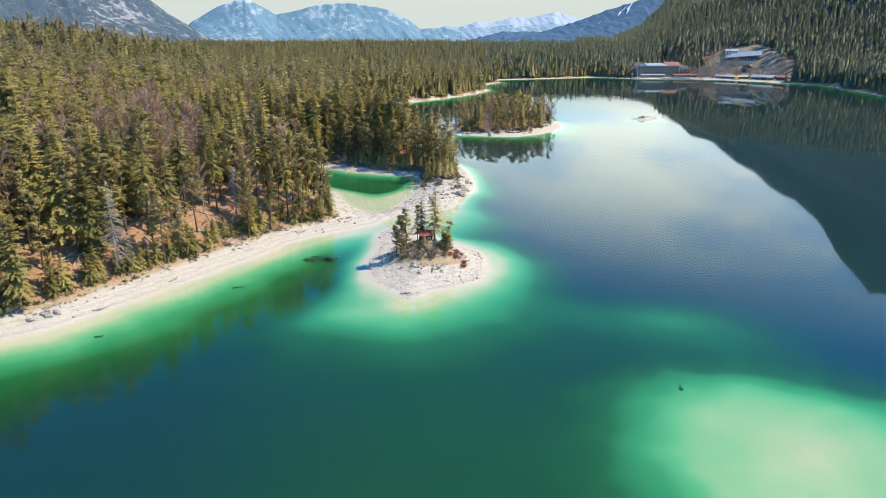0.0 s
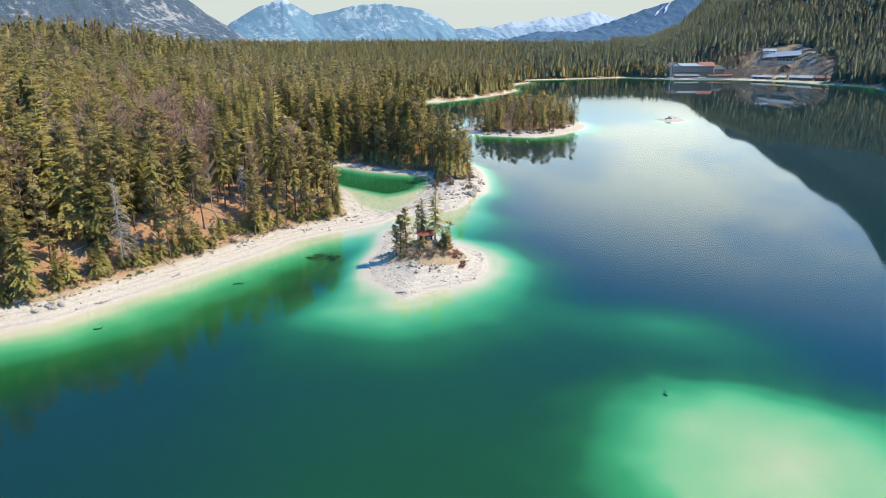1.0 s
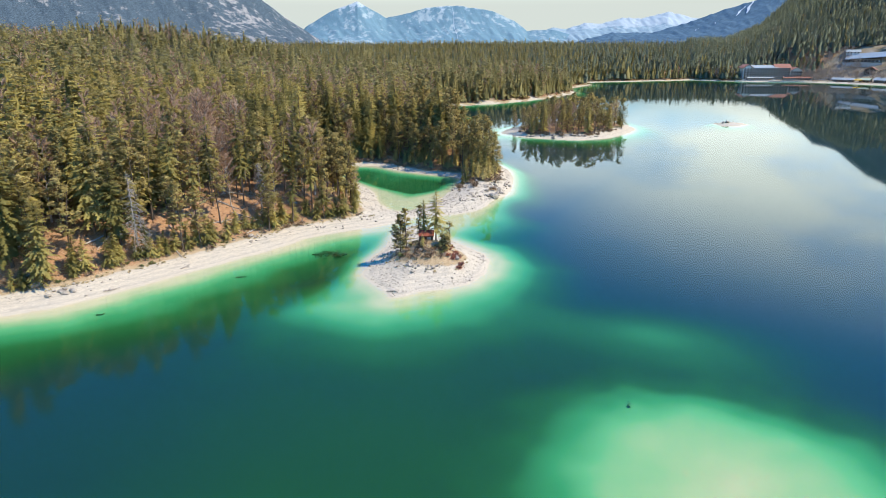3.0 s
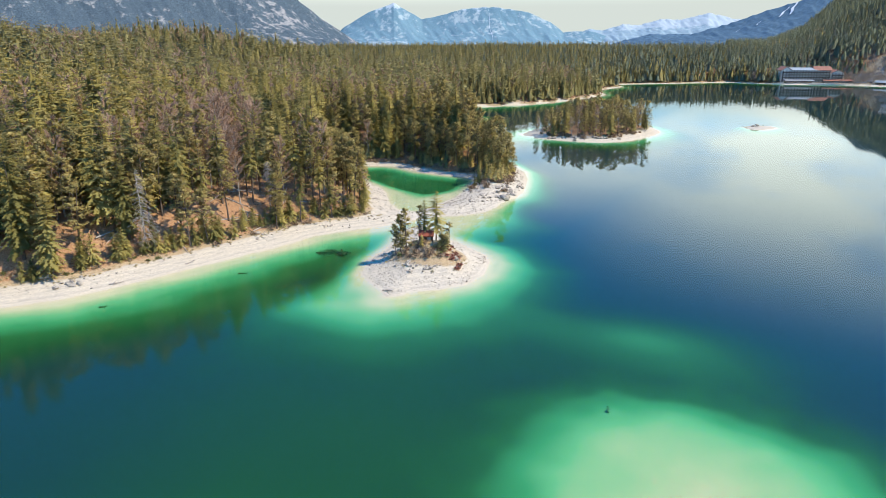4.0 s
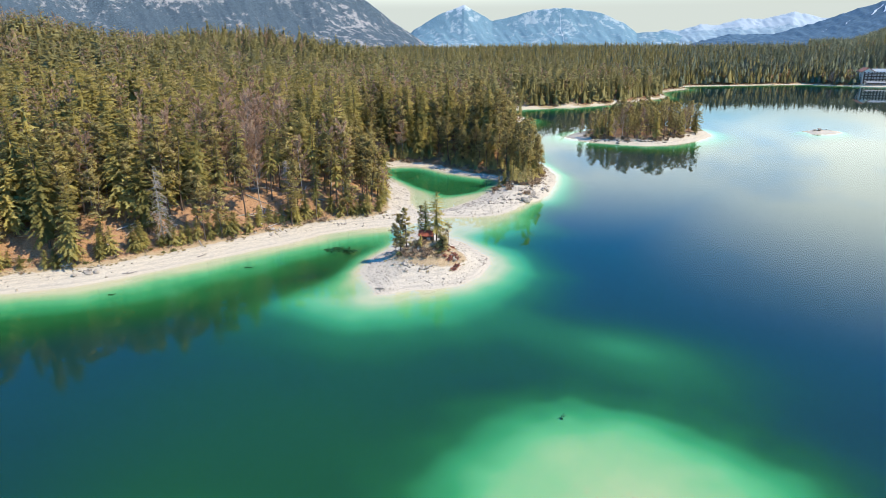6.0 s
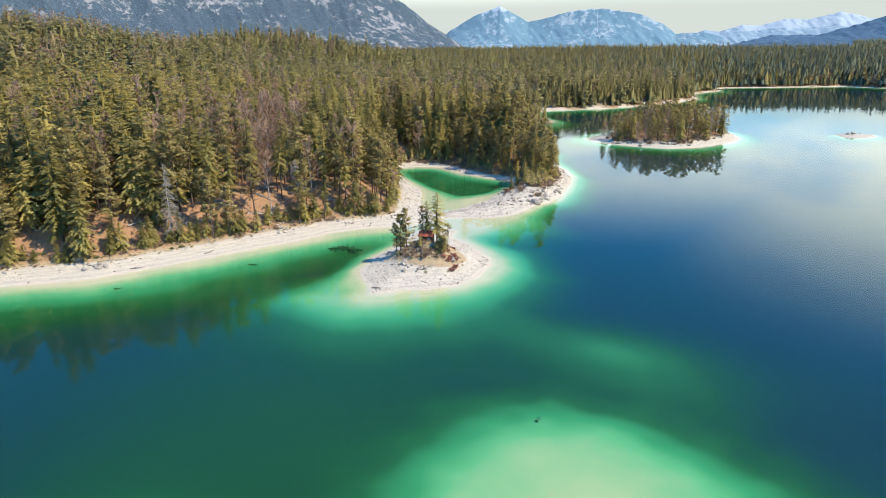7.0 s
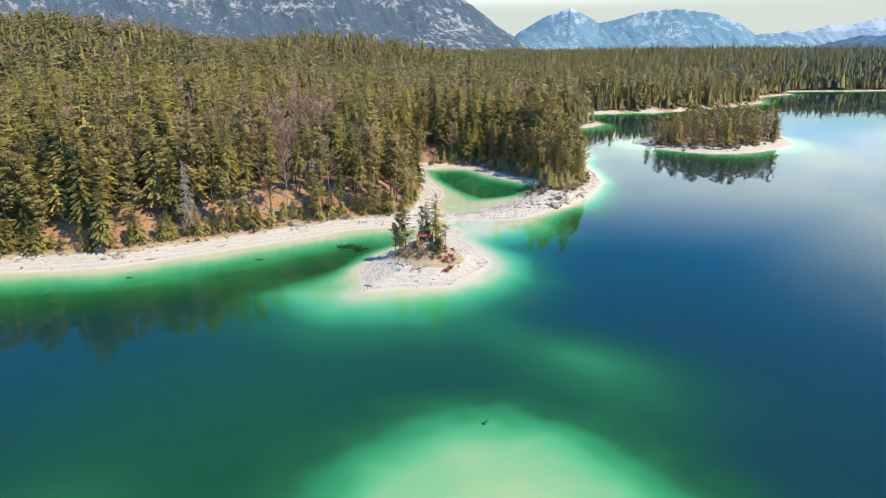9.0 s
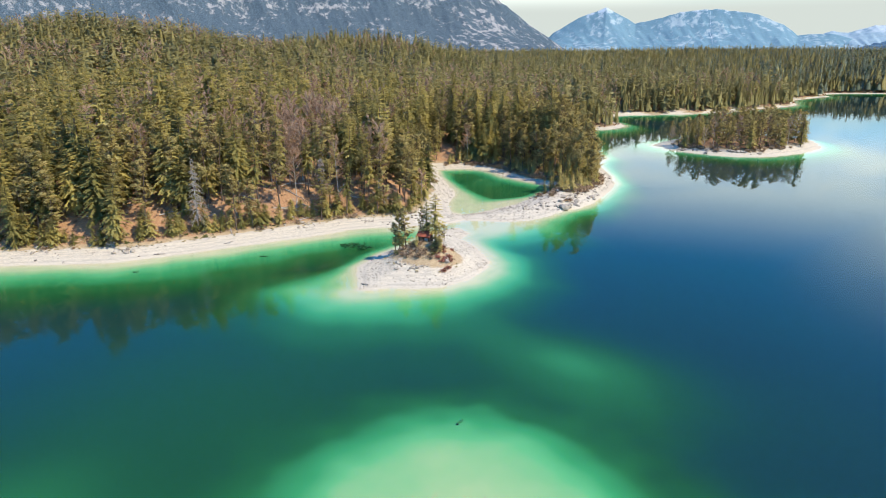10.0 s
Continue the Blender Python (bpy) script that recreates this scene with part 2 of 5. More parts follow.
def hump(px, py, x, y, rx, ry, turn=0.0):
    c, s_ = math.cos(radians(turn)), math.sin(radians(turn))
    dx, dy = px - x, py - y
    return np.exp(-(((dx * c + dy * s_) / rx) ** 2 + ((-dx * s_ + dy * c) / ry) ** 2))


LATTICE = np.random.RandomState(7).rand(256, 256)


def wave(px, py, size):
    """Smooth value noise in -1 to 1 with features of that size."""
    u, v = px / size, py / size
    i, j = np.floor(u).astype(int), np.floor(v).astype(int)
    f, g = u - i, v - j
    f, g = f * f * (3 - 2 * f), g * g * (3 - 2 * g)
    a, b = LATTICE[i % 256, j % 256], LATTICE[(i + 1) % 256, j % 256]
    c, d = LATTICE[i % 256, (j + 1) % 256], LATTICE[(i + 1) % 256, (j + 1) % 256]
    return ((a * (1 - f) + b * f) * (1 - g) + (c * (1 - f) + d * f) * g) * 2 - 1


def ridges(px, py, size, octaves=5):
    total, gain = 0, 1.0
    for _ in range(octaves):
        total = total + gain * (1 - np.abs(wave(px, py, size)) * 2)
        size, gain = size * 0.48, gain * 0.5
    return total / 2


def shore(px, py):
    """Metres inland (minus: out on the lake) for each point, and the four rings' own distances."""
    wobble_ = 0.9 * wave(px, py, 7.0) + 0.45 * wave(px, py, 2.6)
    far = smooth(150, 500, np.hypot(px, py - 130))
    wobble_ = wobble_ * (1 + 2 * far)
    rings = []
    for ring in (MAIN, COVE, ISLE, ISLE_FAR, ISLET):
        rings.append(np.where(inside(px, py, ring), 1, -1) * ring_distance(px, py, ring))
    main = np.minimum(rings[0], -rings[1])
    d = np.maximum.reduce([main, rings[2], rings[3], rings[4]])
    return d + 0.6 * wobble_, rings


def right_mountain(px, py):
    r = np.hypot(px - 20, py)
    az = np.degrees(np.arctan2(px - 20, py))
    el = np.interp(az, (14.0, 16.5, 20.0, 25, 31.5, 37, 50, 75, 110, 140), (0, 1.1, 4.8, 8.0, 12.2, 17.3, 22, 20, 12, 3))
    u = np.clip((r - 930) / 1470, 0, 1.6)
    u = np.where(u > 1, np.maximum(0, 2 - u), u)
    return 2400 * np.tan(np.radians(el)) * u ** 1.25


def terrain(px, py):
    d, rings = shore(px, py)
    inland = np.maximum(d, 0)
    beach = (0.14 + 0.25 * smooth(412, 440, px)) * np.minimum(inland, 9) + 0.02 * np.minimum(inland, 60)
    mainland = rings[0] > 0
    landing = smooth(250, 262, px) * (1 - smooth(430, 450, px)) * smooth(770, 790, py) * (1 - smooth(905, 930, py))
    bank = mainland * smooth(7, 25, inland) * (7.0 - 6.5 * landing)
    hills = mainland * smooth(10, 120, inland) * (
        44 * hump(px, py, -455, 325, 215, 135) + 33 * hump(px, py, -362, 580, 160, 110) + 11 * hump(px, py, -120, 140, 70, 90)
        + 20 * smooth(680, 1350, py) + 5 * smooth(-150, -400, px) * smooth(900, 500, py) + 2.5 * wave(px, py, 60)
        + 17 * smooth(26, 80, inland) * smooth(330, 352, px) * (1 - smooth(460, 500, px)) * smooth(790, 815, py) * (1 - smooth(980, 1060, py)))
    mounds = 4.1 * hump(px, py, -3.6, 129.2, 6.8, 5.6) + 1.5 * hump(px, py, 1, 208, 8, 16) + 2.5 * hump(px, py, 36, 365, 28, 26)
    slope_ = mainland * right_mountain(px, py) * smooth(0, 200, inland)
    far_rise = slope_ * (0.25 * ridges(px, py, 420.0) + 0.9)
    land_z = beach + bank + hills + mounds + far_rise + np.where(inland > 0.5, 0.10 * wave(px, py, 3.1) + 0.06 * wave(px, py, 1.3), 0)
    # lake bed: shelves of sand that drop away, and shoals
    shelf_main = np.maximum(-rings[0], 0) / (13.0 - 6.5 * smooth(168, 185, py) + 4 * smooth(300, 420, py))
    shelf_isle = np.maximum(-rings[2], 0) / (8.5 + 8 * smooth(122, 102, py) + 2 * smooth(6, 14, px) * smooth(112, 122, py) - 2.0 * smooth(-12, -18, px) * smooth(112, 120, py))
    shelf_far = np.maximum(-rings[3], 0) / (9.0 + 2 * smooth(55, 85, px) + 3 * smooth(14, -4, px) - 4 * smooth(332, 322, py) * smooth(52, 40, px))
    shelf_islet = np.maximum(-rings[4], 0) / 2.6
    shelf_cove = np.where(rings[1] > 0, np.minimum(rings[1] / 10 * (0.20 + 1.4 * smooth(186, 222, py)), 0.97), 9)
    u = np.where(rings[1] > 0, shelf_cove, shelf_main)
    u = np.power(sum(np.power(np.maximum(a, 1e-3), -5.0) for a in (u, shelf_isle, shelf_far, shelf_islet)), -0.2)
    u = u * (1 + 0.10 * wave(px, py, 9.0) + 0.07 * wave(px, py, 23.0) + 0.05 * wave(px, py, 4.0))
    deep = 2.8 * np.minimum(u, 1.0) ** 1.15 + (7.0 - 4.2 * hump(px, py, 2, 62, 44, 40)) * smooth(0.62, 2.3, u)
    # a bar of sand that runs out from the isle's near end
    deep = deep - np.maximum(deep - 0.9, 0) * 0.75 * hump(px, py, -17.5, 104, 11, 5.5, 25)
    # strait between the isle, the spit and the beach
    deep = deep * (1 - 0.72 * hump(px, py, -12, 162, 13, 8) - 0.5 * hump(px, py, 3, 160, 12, 11))
    shoal = np.sqrt(((px - 41.5) / 23.5) ** 2 + ((py - 61) / 24.0) ** 2) * (1 + 0.08 * wave(px, py, 8.0) + 0.05 * wave(px, py, 3.0))
    bar_ = 0.92 - 0.15 * hump(px, py, 43, 63, 5, 4) + 2.4 * smooth(0.52, 1.10, shoal) + 7 * smooth(0.80, 1.75, shoal)
    deep = np.power(np.power(np.maximum(deep, 0.02), -4.0) + np.power(bar_, -4.0), -0.25)
    deep = deep - np.maximum(deep - 2.2, 0) * 0.88 * hump(px, py, 40, 102, 19, 12, -12)
    deep = deep - np.maximum(deep - 3, 0) * 0.8 * hump(px, py, -1, 40, 14, 10)
    return np.where(d > 0, land_z, -0.35 * np.maximum(deep, 0.30 * np.minimum(-d, 1.5)) - 0.02), d, rings


def spaced(core, step, growth, reach, biggest):
    line = list(np.arange(core[0], core[1] + step, step))
    for sign, end in ((1, reach[1]), (-1, reach[0])):
        gap, at = step, line[-1] if sign > 0 else line[0]
        while sign * at < sign * end:
            gap = min(gap * growth, biggest)
            at += sign * gap
            line.append(at) if sign > 0 else line.insert(0, at)
    return np.array(line)


def grid_mesh(name, gx, gy, gz, attributes=()):
    rows, cols = gx.shape
    me = bpy.data.meshes.new(name)
    index = np.arange(rows * cols).reshape(rows, cols)
    quads = np.stack([index[:-1, :-1], index[:-1, 1:], index[1:, 1:], index[1:, :-1]], -1).reshape(-1, 4)
    me.vertices.add(rows * cols)
    me.vertices.foreach_set("co", np.stack([gx, gy, gz], -1).astype(np.float32).ravel())
    me.loops.add(quads.size)
    me.loops.foreach_set("vertex_index", quads.ravel().astype(np.int32))
    me.polygons.add(len(quads))
    me.polygons.foreach_set("loop_start", np.arange(0, quads.size, 4, dtype=np.int32))
    me.polygons.foreach_set("use_smooth", np.ones(len(quads), bool))
    for key, values in attributes:
        me.attributes.new(key, "FLOAT", "POINT").data.foreach_set("value", values.astype(np.float32).ravel())
    me.update(calc_edges=True)
    return me


def wooded(px, py, d, rings):
    """1 where the forest floor is, 0 on the open beaches."""
    rim = 8.5 - 4.0 * smooth(170, 235, py) * smooth(-70, -20, px) - 1.5 * smooth(150, 300, px) - 4.0 * smooth(425, 436, px) * smooth(760, 740, py)
    w = smooth(rim - 2.5, rim + 2.0, d) * (rings[0] > 0)
    w = w * (1 - smooth(-34, -24, px) * smooth(152, 158, py) * (1 - smooth(200, 214, py)))
    isle = hump(px, py, -3.6, 129.2, 8.4, 7.0)
    far_isle = smooth(5.5, 9.5, rings[3])
    return np.maximum.reduce([w, 0.62 * smooth(0.20, 0.48, isle), far_isle])


def clearing(px, py):
    """The open slope with the hotel and its car park."""
    front = smooth(258, 264, px) * (1 - smooth(350, 360, px)) * smooth(840, 850, py) * (1 - smooth(888, 896, py))
    slope = smooth(338, 350, px) * (1 - smooth(448, 456, px)) * smooth(800, 812, py) * (1 - smooth(0, 8, py - np.minimum(884 + 0.75 * (px - 345), 926)))
    boats = smooth(388, 394, px) * (1 - smooth(432, 438, px)) * smooth(770, 776, py) * (1 - smooth(815, 822, py))
    return np.maximum.reduce([front, slope, boats])


gx, gy = np.meshgrid(np.union1d(spaced((-112, 66), 1.15, 1.08, (-4700, 4700), 60), np.arange(240, 470, 7.0)),
                     np.union1d(spaced((44, 262), 1.15, 1.08, (-2500, 4700), 60), np.arange(740, 980, 7.0)))
gz, gd, grings = terrain(gx, gy)
gw = wooded(gx, gy, gd, grings)
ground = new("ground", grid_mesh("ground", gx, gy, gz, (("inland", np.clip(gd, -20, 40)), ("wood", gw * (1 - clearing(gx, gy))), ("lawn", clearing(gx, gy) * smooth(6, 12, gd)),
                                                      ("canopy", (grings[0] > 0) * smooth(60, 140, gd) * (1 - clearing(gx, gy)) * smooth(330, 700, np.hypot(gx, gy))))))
ground.data.materials.append(ground_mat)
tagged(ground, "pale gravel shore, needle-strewn forest floor and sandy lake bed", "ground", kind="structure")

wx, wy = np.meshgrid(np.array([-1500.0, 700]), np.array([-2400.0, 1000]))
water = new("water", grid_mesh("water", wx, wy, wx * 0))
water.data.materials.append(water_mat)
water.visible_shadow = False
tagged(water, "still clear turquoise lake water with mirror reflections", "lake", kind="structure")


# ---- mountains ----
FLANKS = {}


def mountain(name, label, az0, az1, profile, ridge, foot, mat, rough, seed, crag=0.16):
    """A ridge seen from the lake: profile gives the crest's degrees above the horizon by azimuth; gullies and spurs run down its flank."""
    n = int((az1 - az0) * 14)
    az, u = np.meshgrid(np.radians(np.linspace(az0, az1, n)), np.linspace(0, 1.25, 100))
    r = foot + (ridge - foot) * u
    px, py = 33.6 + r * np.sin(az), 2.2 + r * np.cos(az)
    el = np.interp(np.degrees(az), *zip(*profile))
    crest = ridge * np.tan(np.radians(el)) + 46
    rise = np.where(u <= 1, u ** 1.15, 1 - (u - 1) * 2.2)
    across, along = az * ridge + 0.35 * r + seed * 991, r * 0.42 + seed * 577
    keep_crest = 1 - np.minimum(u, 1) ** 6
    spurs = (1 - ridges(across, along, rough, 6)) * keep_crest
    pz = crest * rise * (1 - crag * (1 - np.abs(2 * u - 1) * 0.5) * spurs) + ridge * 0.0009 * wave(across * 1.7, along * 2, rough * 0.12) * np.minimum(1, u * 3)
    ob = new(name, grid_mesh(name, px, py, pz))
    FLANKS[name] = (np.degrees(az[0]), u[:, 0], px, py, pz)
    ob.data.materials.append(mat)
    return tagged(ob, label, "mountain", kind="structure")


def rock_material(name, wooded_colour, rock, snow_from, rock_share, size, snow=(0.80, 0.83, 0.86), snow_share=0.5, relief=0.6, speckle=0.38):
    m, t, s = material(name, 0.95, 0.0, 0.05)
    geo = node(t, "ShaderNodeNewGeometry")
    cut = node(t, "ShaderNodeSeparateXYZ")
    t.links.new(geo.outputs["Position"], cut.inputs[0])
    tall = node(t, "ShaderNodeMapping")
    tall.inputs["Scale"].default_value = (1, 1, 0.33)
    t.links.new(geo.outputs["Position"], tall.inputs["Vector"])
    streak = noise_fac(t, 1 / size, 10.0, 0.68, tall.outputs[0])
    broad = noise_fac(t, 0.16 / size, 4.0, 0.55)
    fine = noise_fac(t, 6 / size, 5.0, 0.7, tall.outputs[0])
    tint = ramp(t, fine, ((0.32, tuple(c * (1 - speckle) for c in wooded_colour)), (0.68, tuple(c * (1 + speckle) for c in wooded_colour))))
    bare_rock = node(t, "ShaderNodeMath", operation="MULTIPLY_ADD")
    t.links.new(broad, bare_rock.inputs[0])
    bare_rock.inputs[1].default_value = 0.55
    t.links.new(streak, bare_rock.inputs[2])
    c = mix(t, span(t, bare_rock.outputs[0], rock_share + 0.255, rock_share + 0.36), tint, rock)
    lift = node(t, "ShaderNodeMath", operation="MULTIPLY_ADD")
    t.links.new(streak, lift.inputs[0])
    lift.inputs[1].default_value = snow_from * 0.9
    t.links.new(cut.outputs["Z"], lift.inputs[2])
    c = mix(t, span(t, lift.outputs[0], snow_from * (1.9 - snow_share), snow_from * (2.0 - snow_share)), c, snow)
    t.links.new(c, s.inputs["Base Color"])
    bump(t, s, streak, relief, size * 0.12)
    return m


# aerial haze is put into these base colours, paler and bluer with distance
far_left = rock_material("haze_tinted_limestone_slope", (0.078, 0.112, 0.132), (0.33, 0.325, 0.305), 900, 0.575, 32, (0.8, 0.83, 0.86), 0.5, 0.5, 0.5)
far_mid = rock_material("haze_tinted_limestone_peaks", (0.150, 0.265, 0.315), (0.34, 0.43, 0.45), 275, 0.55, 42, (0.46, 0.54, 0.58), 0.46, 0.14, 0.14)
far_snow = rock_material("haze_tinted_snowy_range", (0.27, 0.375, 0.42), (0.32, 0.42, 0.455), 150, 0.5, 60, (0.42, 0.50, 0.53), 0.5, 0.25, 0.10)
far_blue = rock_material("haze_tinted_wooded_ridge", (0.088, 0.158, 0.215), (0.12, 0.19, 0.235), 2000, 0.62, 90, (0.8, 0.83, 0.86), 0.5, 0.35, 0.22)
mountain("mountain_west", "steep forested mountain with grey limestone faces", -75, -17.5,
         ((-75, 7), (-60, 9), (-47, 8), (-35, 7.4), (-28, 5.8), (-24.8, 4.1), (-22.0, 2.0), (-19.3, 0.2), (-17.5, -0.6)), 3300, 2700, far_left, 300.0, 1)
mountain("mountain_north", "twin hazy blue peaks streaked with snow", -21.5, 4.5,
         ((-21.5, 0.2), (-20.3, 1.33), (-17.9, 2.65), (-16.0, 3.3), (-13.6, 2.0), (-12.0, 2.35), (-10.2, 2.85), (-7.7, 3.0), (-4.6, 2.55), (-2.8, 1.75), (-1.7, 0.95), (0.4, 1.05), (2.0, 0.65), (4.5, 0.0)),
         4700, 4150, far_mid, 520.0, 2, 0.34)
mountain("mountain_range", "pale hazy distant range under snow", -1.0, 20.0,
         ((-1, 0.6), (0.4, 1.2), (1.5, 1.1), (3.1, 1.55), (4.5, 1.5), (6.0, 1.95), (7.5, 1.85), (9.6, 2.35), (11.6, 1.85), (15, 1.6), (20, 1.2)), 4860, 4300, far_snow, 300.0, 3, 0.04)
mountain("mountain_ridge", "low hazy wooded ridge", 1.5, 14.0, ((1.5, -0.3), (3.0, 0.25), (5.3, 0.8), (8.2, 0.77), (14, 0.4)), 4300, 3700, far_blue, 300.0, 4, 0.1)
mountain("mountain_east", "forested mountain in blue haze with cleared ski runs", 4.6, 24.0,
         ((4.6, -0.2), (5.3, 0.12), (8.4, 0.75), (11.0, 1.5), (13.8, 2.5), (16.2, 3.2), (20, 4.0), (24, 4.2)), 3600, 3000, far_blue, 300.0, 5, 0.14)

snow_mat = plain("old_snow", (0.60, 0.66, 0.70), 0.7, 0.02, 0.08, 0.0, 0.0)


def snow_track(flank, label, az_from, az_to, u_from, u_to, width):
    """A strip of snow left lying in a gully or on a ski run, draped over a mountain's flank."""
    az_line, u_line, px, py, pz = FLANKS[flank]
    n = 26
    verts, faces = [], []
    for k in range(n):
        f = k / (n - 1)
        a0 = az_from + (az_to - az_from) * f + 0.05 * math.sin(9 * f)
        w = 0.4 * width * (0.55 + 0.45 * math.sin(math.pi * min(1, f * 1.2 + 0.1)) ** 2)
        for a in (a0 - w, a0 + w):
            i = np.interp(a, az_line, np.arange(len(az_line)))
            j = np.interp(u_from + (u_to - u_from) * f, u_line, np.arange(len(u_line)))
            i0, j0 = min(int(i), len(az_line) - 2), min(int(j), len(u_line) - 2)
            fi, fj = i - i0, j - j0
            verts.append([float((g[j0, i0] * (1 - fi) + g[j0, i0 + 1] * fi) * (1 - fj) + (g[j0 + 1, i0] * (1 - fi) + g[j0 + 1, i0 + 1] * fi) * fj) for g in (px, py, pz)])
            verts[-1][2] += 5
        if k:
            b = 2 * k
            faces.append((b - 2, b - 1, b + 1, b))
    me = bpy.data.meshes.new("snow_patch")
    me.from_pydata(verts, [], faces)
    me.materials.append(snow_mat)
    return tagged(new("snow_patch", me), label, "snow", kind="structure")


for a, b, c, d_, w in ((14.55, 15.1, 0.80, 0.93, 0.20), (15.25, 15.6, 0.80, 0.98, 0.26), (13.0, 13.3, 0.74, 0.80, 0.09), (11.6, 11.9, 0.70, 0.76, 0.05)):
    snow_track("mountain_east", "white snow left on a ski run", a, b, c, d_, w)
snow_track("mountain_north", "thin snow gully down the peak", -7.6, -8.05, 0.35, 0.97, 0.035)


# ---- building blocks for things ----
def part(name, bm, mat, parent=None, label=""):
    """Links a bmesh or a mesh as one object, under a thing if given."""
    if isinstance(bm, bmesh.types.BMesh):
        me = bpy.data.meshes.new(name)
        bm.to_mesh(me)
        bm.free()
    else:
        me = bm
    ob = new(name, me)
    if mat and not me.materials:
        me.materials.append(mat)
    ob.parent = parent
    if label:
        ob["label"] = label
    return ob


def thing(name, label, category, m=None, group="", kind=""):
    ob = tagged(new(name), label, category, group, kind)
    ob.empty_display_size = 0.3
    if m is not None:
        ob.matrix_basis = m
    return ob


def outward(verts, tris, seed, up=1.25, loose_=0.6, tuft=0):
    """For each corner of a crown standing at the origin, the way that its needles face: out from the trunk, up, and a little astray."""
    verts, tris = np.asarray(verts, float), np.asarray(tris)
    rng = np.random.RandomState(seed)
    mid = verts[tris].mean(1)
    radial = mid * (1, 1, 0)
    radial /= np.linalg.norm(radial, axis=1)[:, None] + 0.25
    way = radial + np.array((0, 0, up)) + rng.normal(0, 1, mid.shape) * loose_ * 0.5
    if tuft:
        for k in range(0, len(mid), tuft):
            off = mid[k:k + tuft] - mid[k:k + tuft].mean(0)
            way[k:k + tuft] += 0.9 * off / (np.linalg.norm(off, axis=1)[:, None] + 1e-3)
    total = np.zeros(verts.shape)
    for c in range(3):
        np.add.at(total, tris[:, c], way)
    return total / (np.linalg.norm(total, axis=1)[:, None] + 1e-9)


def tri_mesh(name, verts, tris, tone=None, way=None):
    me = bpy.data.meshes.new(name)
    me.vertices.add(len(verts))
    me.vertices.foreach_set("co", np.asarray(verts, np.float32).ravel())
    me.loops.add(len(tris) * 3)
    me.loops.foreach_set("vertex_index", np.asarray(tris, np.int32).ravel())
    me.polygons.add(len(tris))
    me.polygons.foreach_set("loop_start", np.arange(0, len(tris) * 3, 3, dtype=np.int32))
    if tone is not None:
        me.attributes.new("tone", "FLOAT", "POINT").data.foreach_set("value", np.asarray(tone, np.float32))
    if way is not None:
        me.attributes.new("outward", "FLOAT_VECTOR", "POINT").data.foreach_set("vector", np.asarray(way, np.float32).ravel())
    me.update(calc_edges=True)
    return me


def tube(points, radii, sides=5):
    """Vertices and triangles of a tapered tube along the points."""
    points = np.asarray(points, float)
    verts, tris = [], []
    for i, (p, r) in enumerate(zip(points, radii)):
        way = points[min(i + 1, len(points) - 1)] - points[max(i - 1, 0)]
        way = way / (np.linalg.norm(way) + 1e-9)
        side = np.cross(way, (0.31, 0.95, 0.05) if abs(way[2]) > 0.5 else (0, 0, 1))
        side = side / np.linalg.norm(side)
        up = np.cross(way, side)
        for k in range(sides):
            a = 2 * math.pi * k / sides
            verts.append(p + r * (math.cos(a) * side + math.sin(a) * up))
    for i in range(len(points) - 1):
        for k in range(sides):
            a, b = i * sides + k, i * sides + (k + 1) % sides
            tris += [(a, b, b + sides), (a, b + sides, a + sides)]
    return np.array(verts), np.array(tris)


def joined(pieces):
    verts, tris, base = [], [], 0
    for v, f in pieces:
        verts.append(v)
        tris.append(np.asarray(f) + base)
        base += len(v)
    return np.concatenate(verts), np.concatenate(tris)


# ---- trees ----
def trunk_of(rng, tall, thick, lean=0.02):
    n = 6
    bend = rng.normal(0, lean, 2)
    pts = [((i / n) ** 2 * bend[0] * tall, (i / n) ** 2 * bend[1] * tall, tall * i / n - 0.4 * (i == 0)) for i in range(n + 1)]
    return tube(pts, [thick * (1.25 if i == 0 else 1) * (1 - 0.93 * i / n) for i in range(n + 1)], 6)


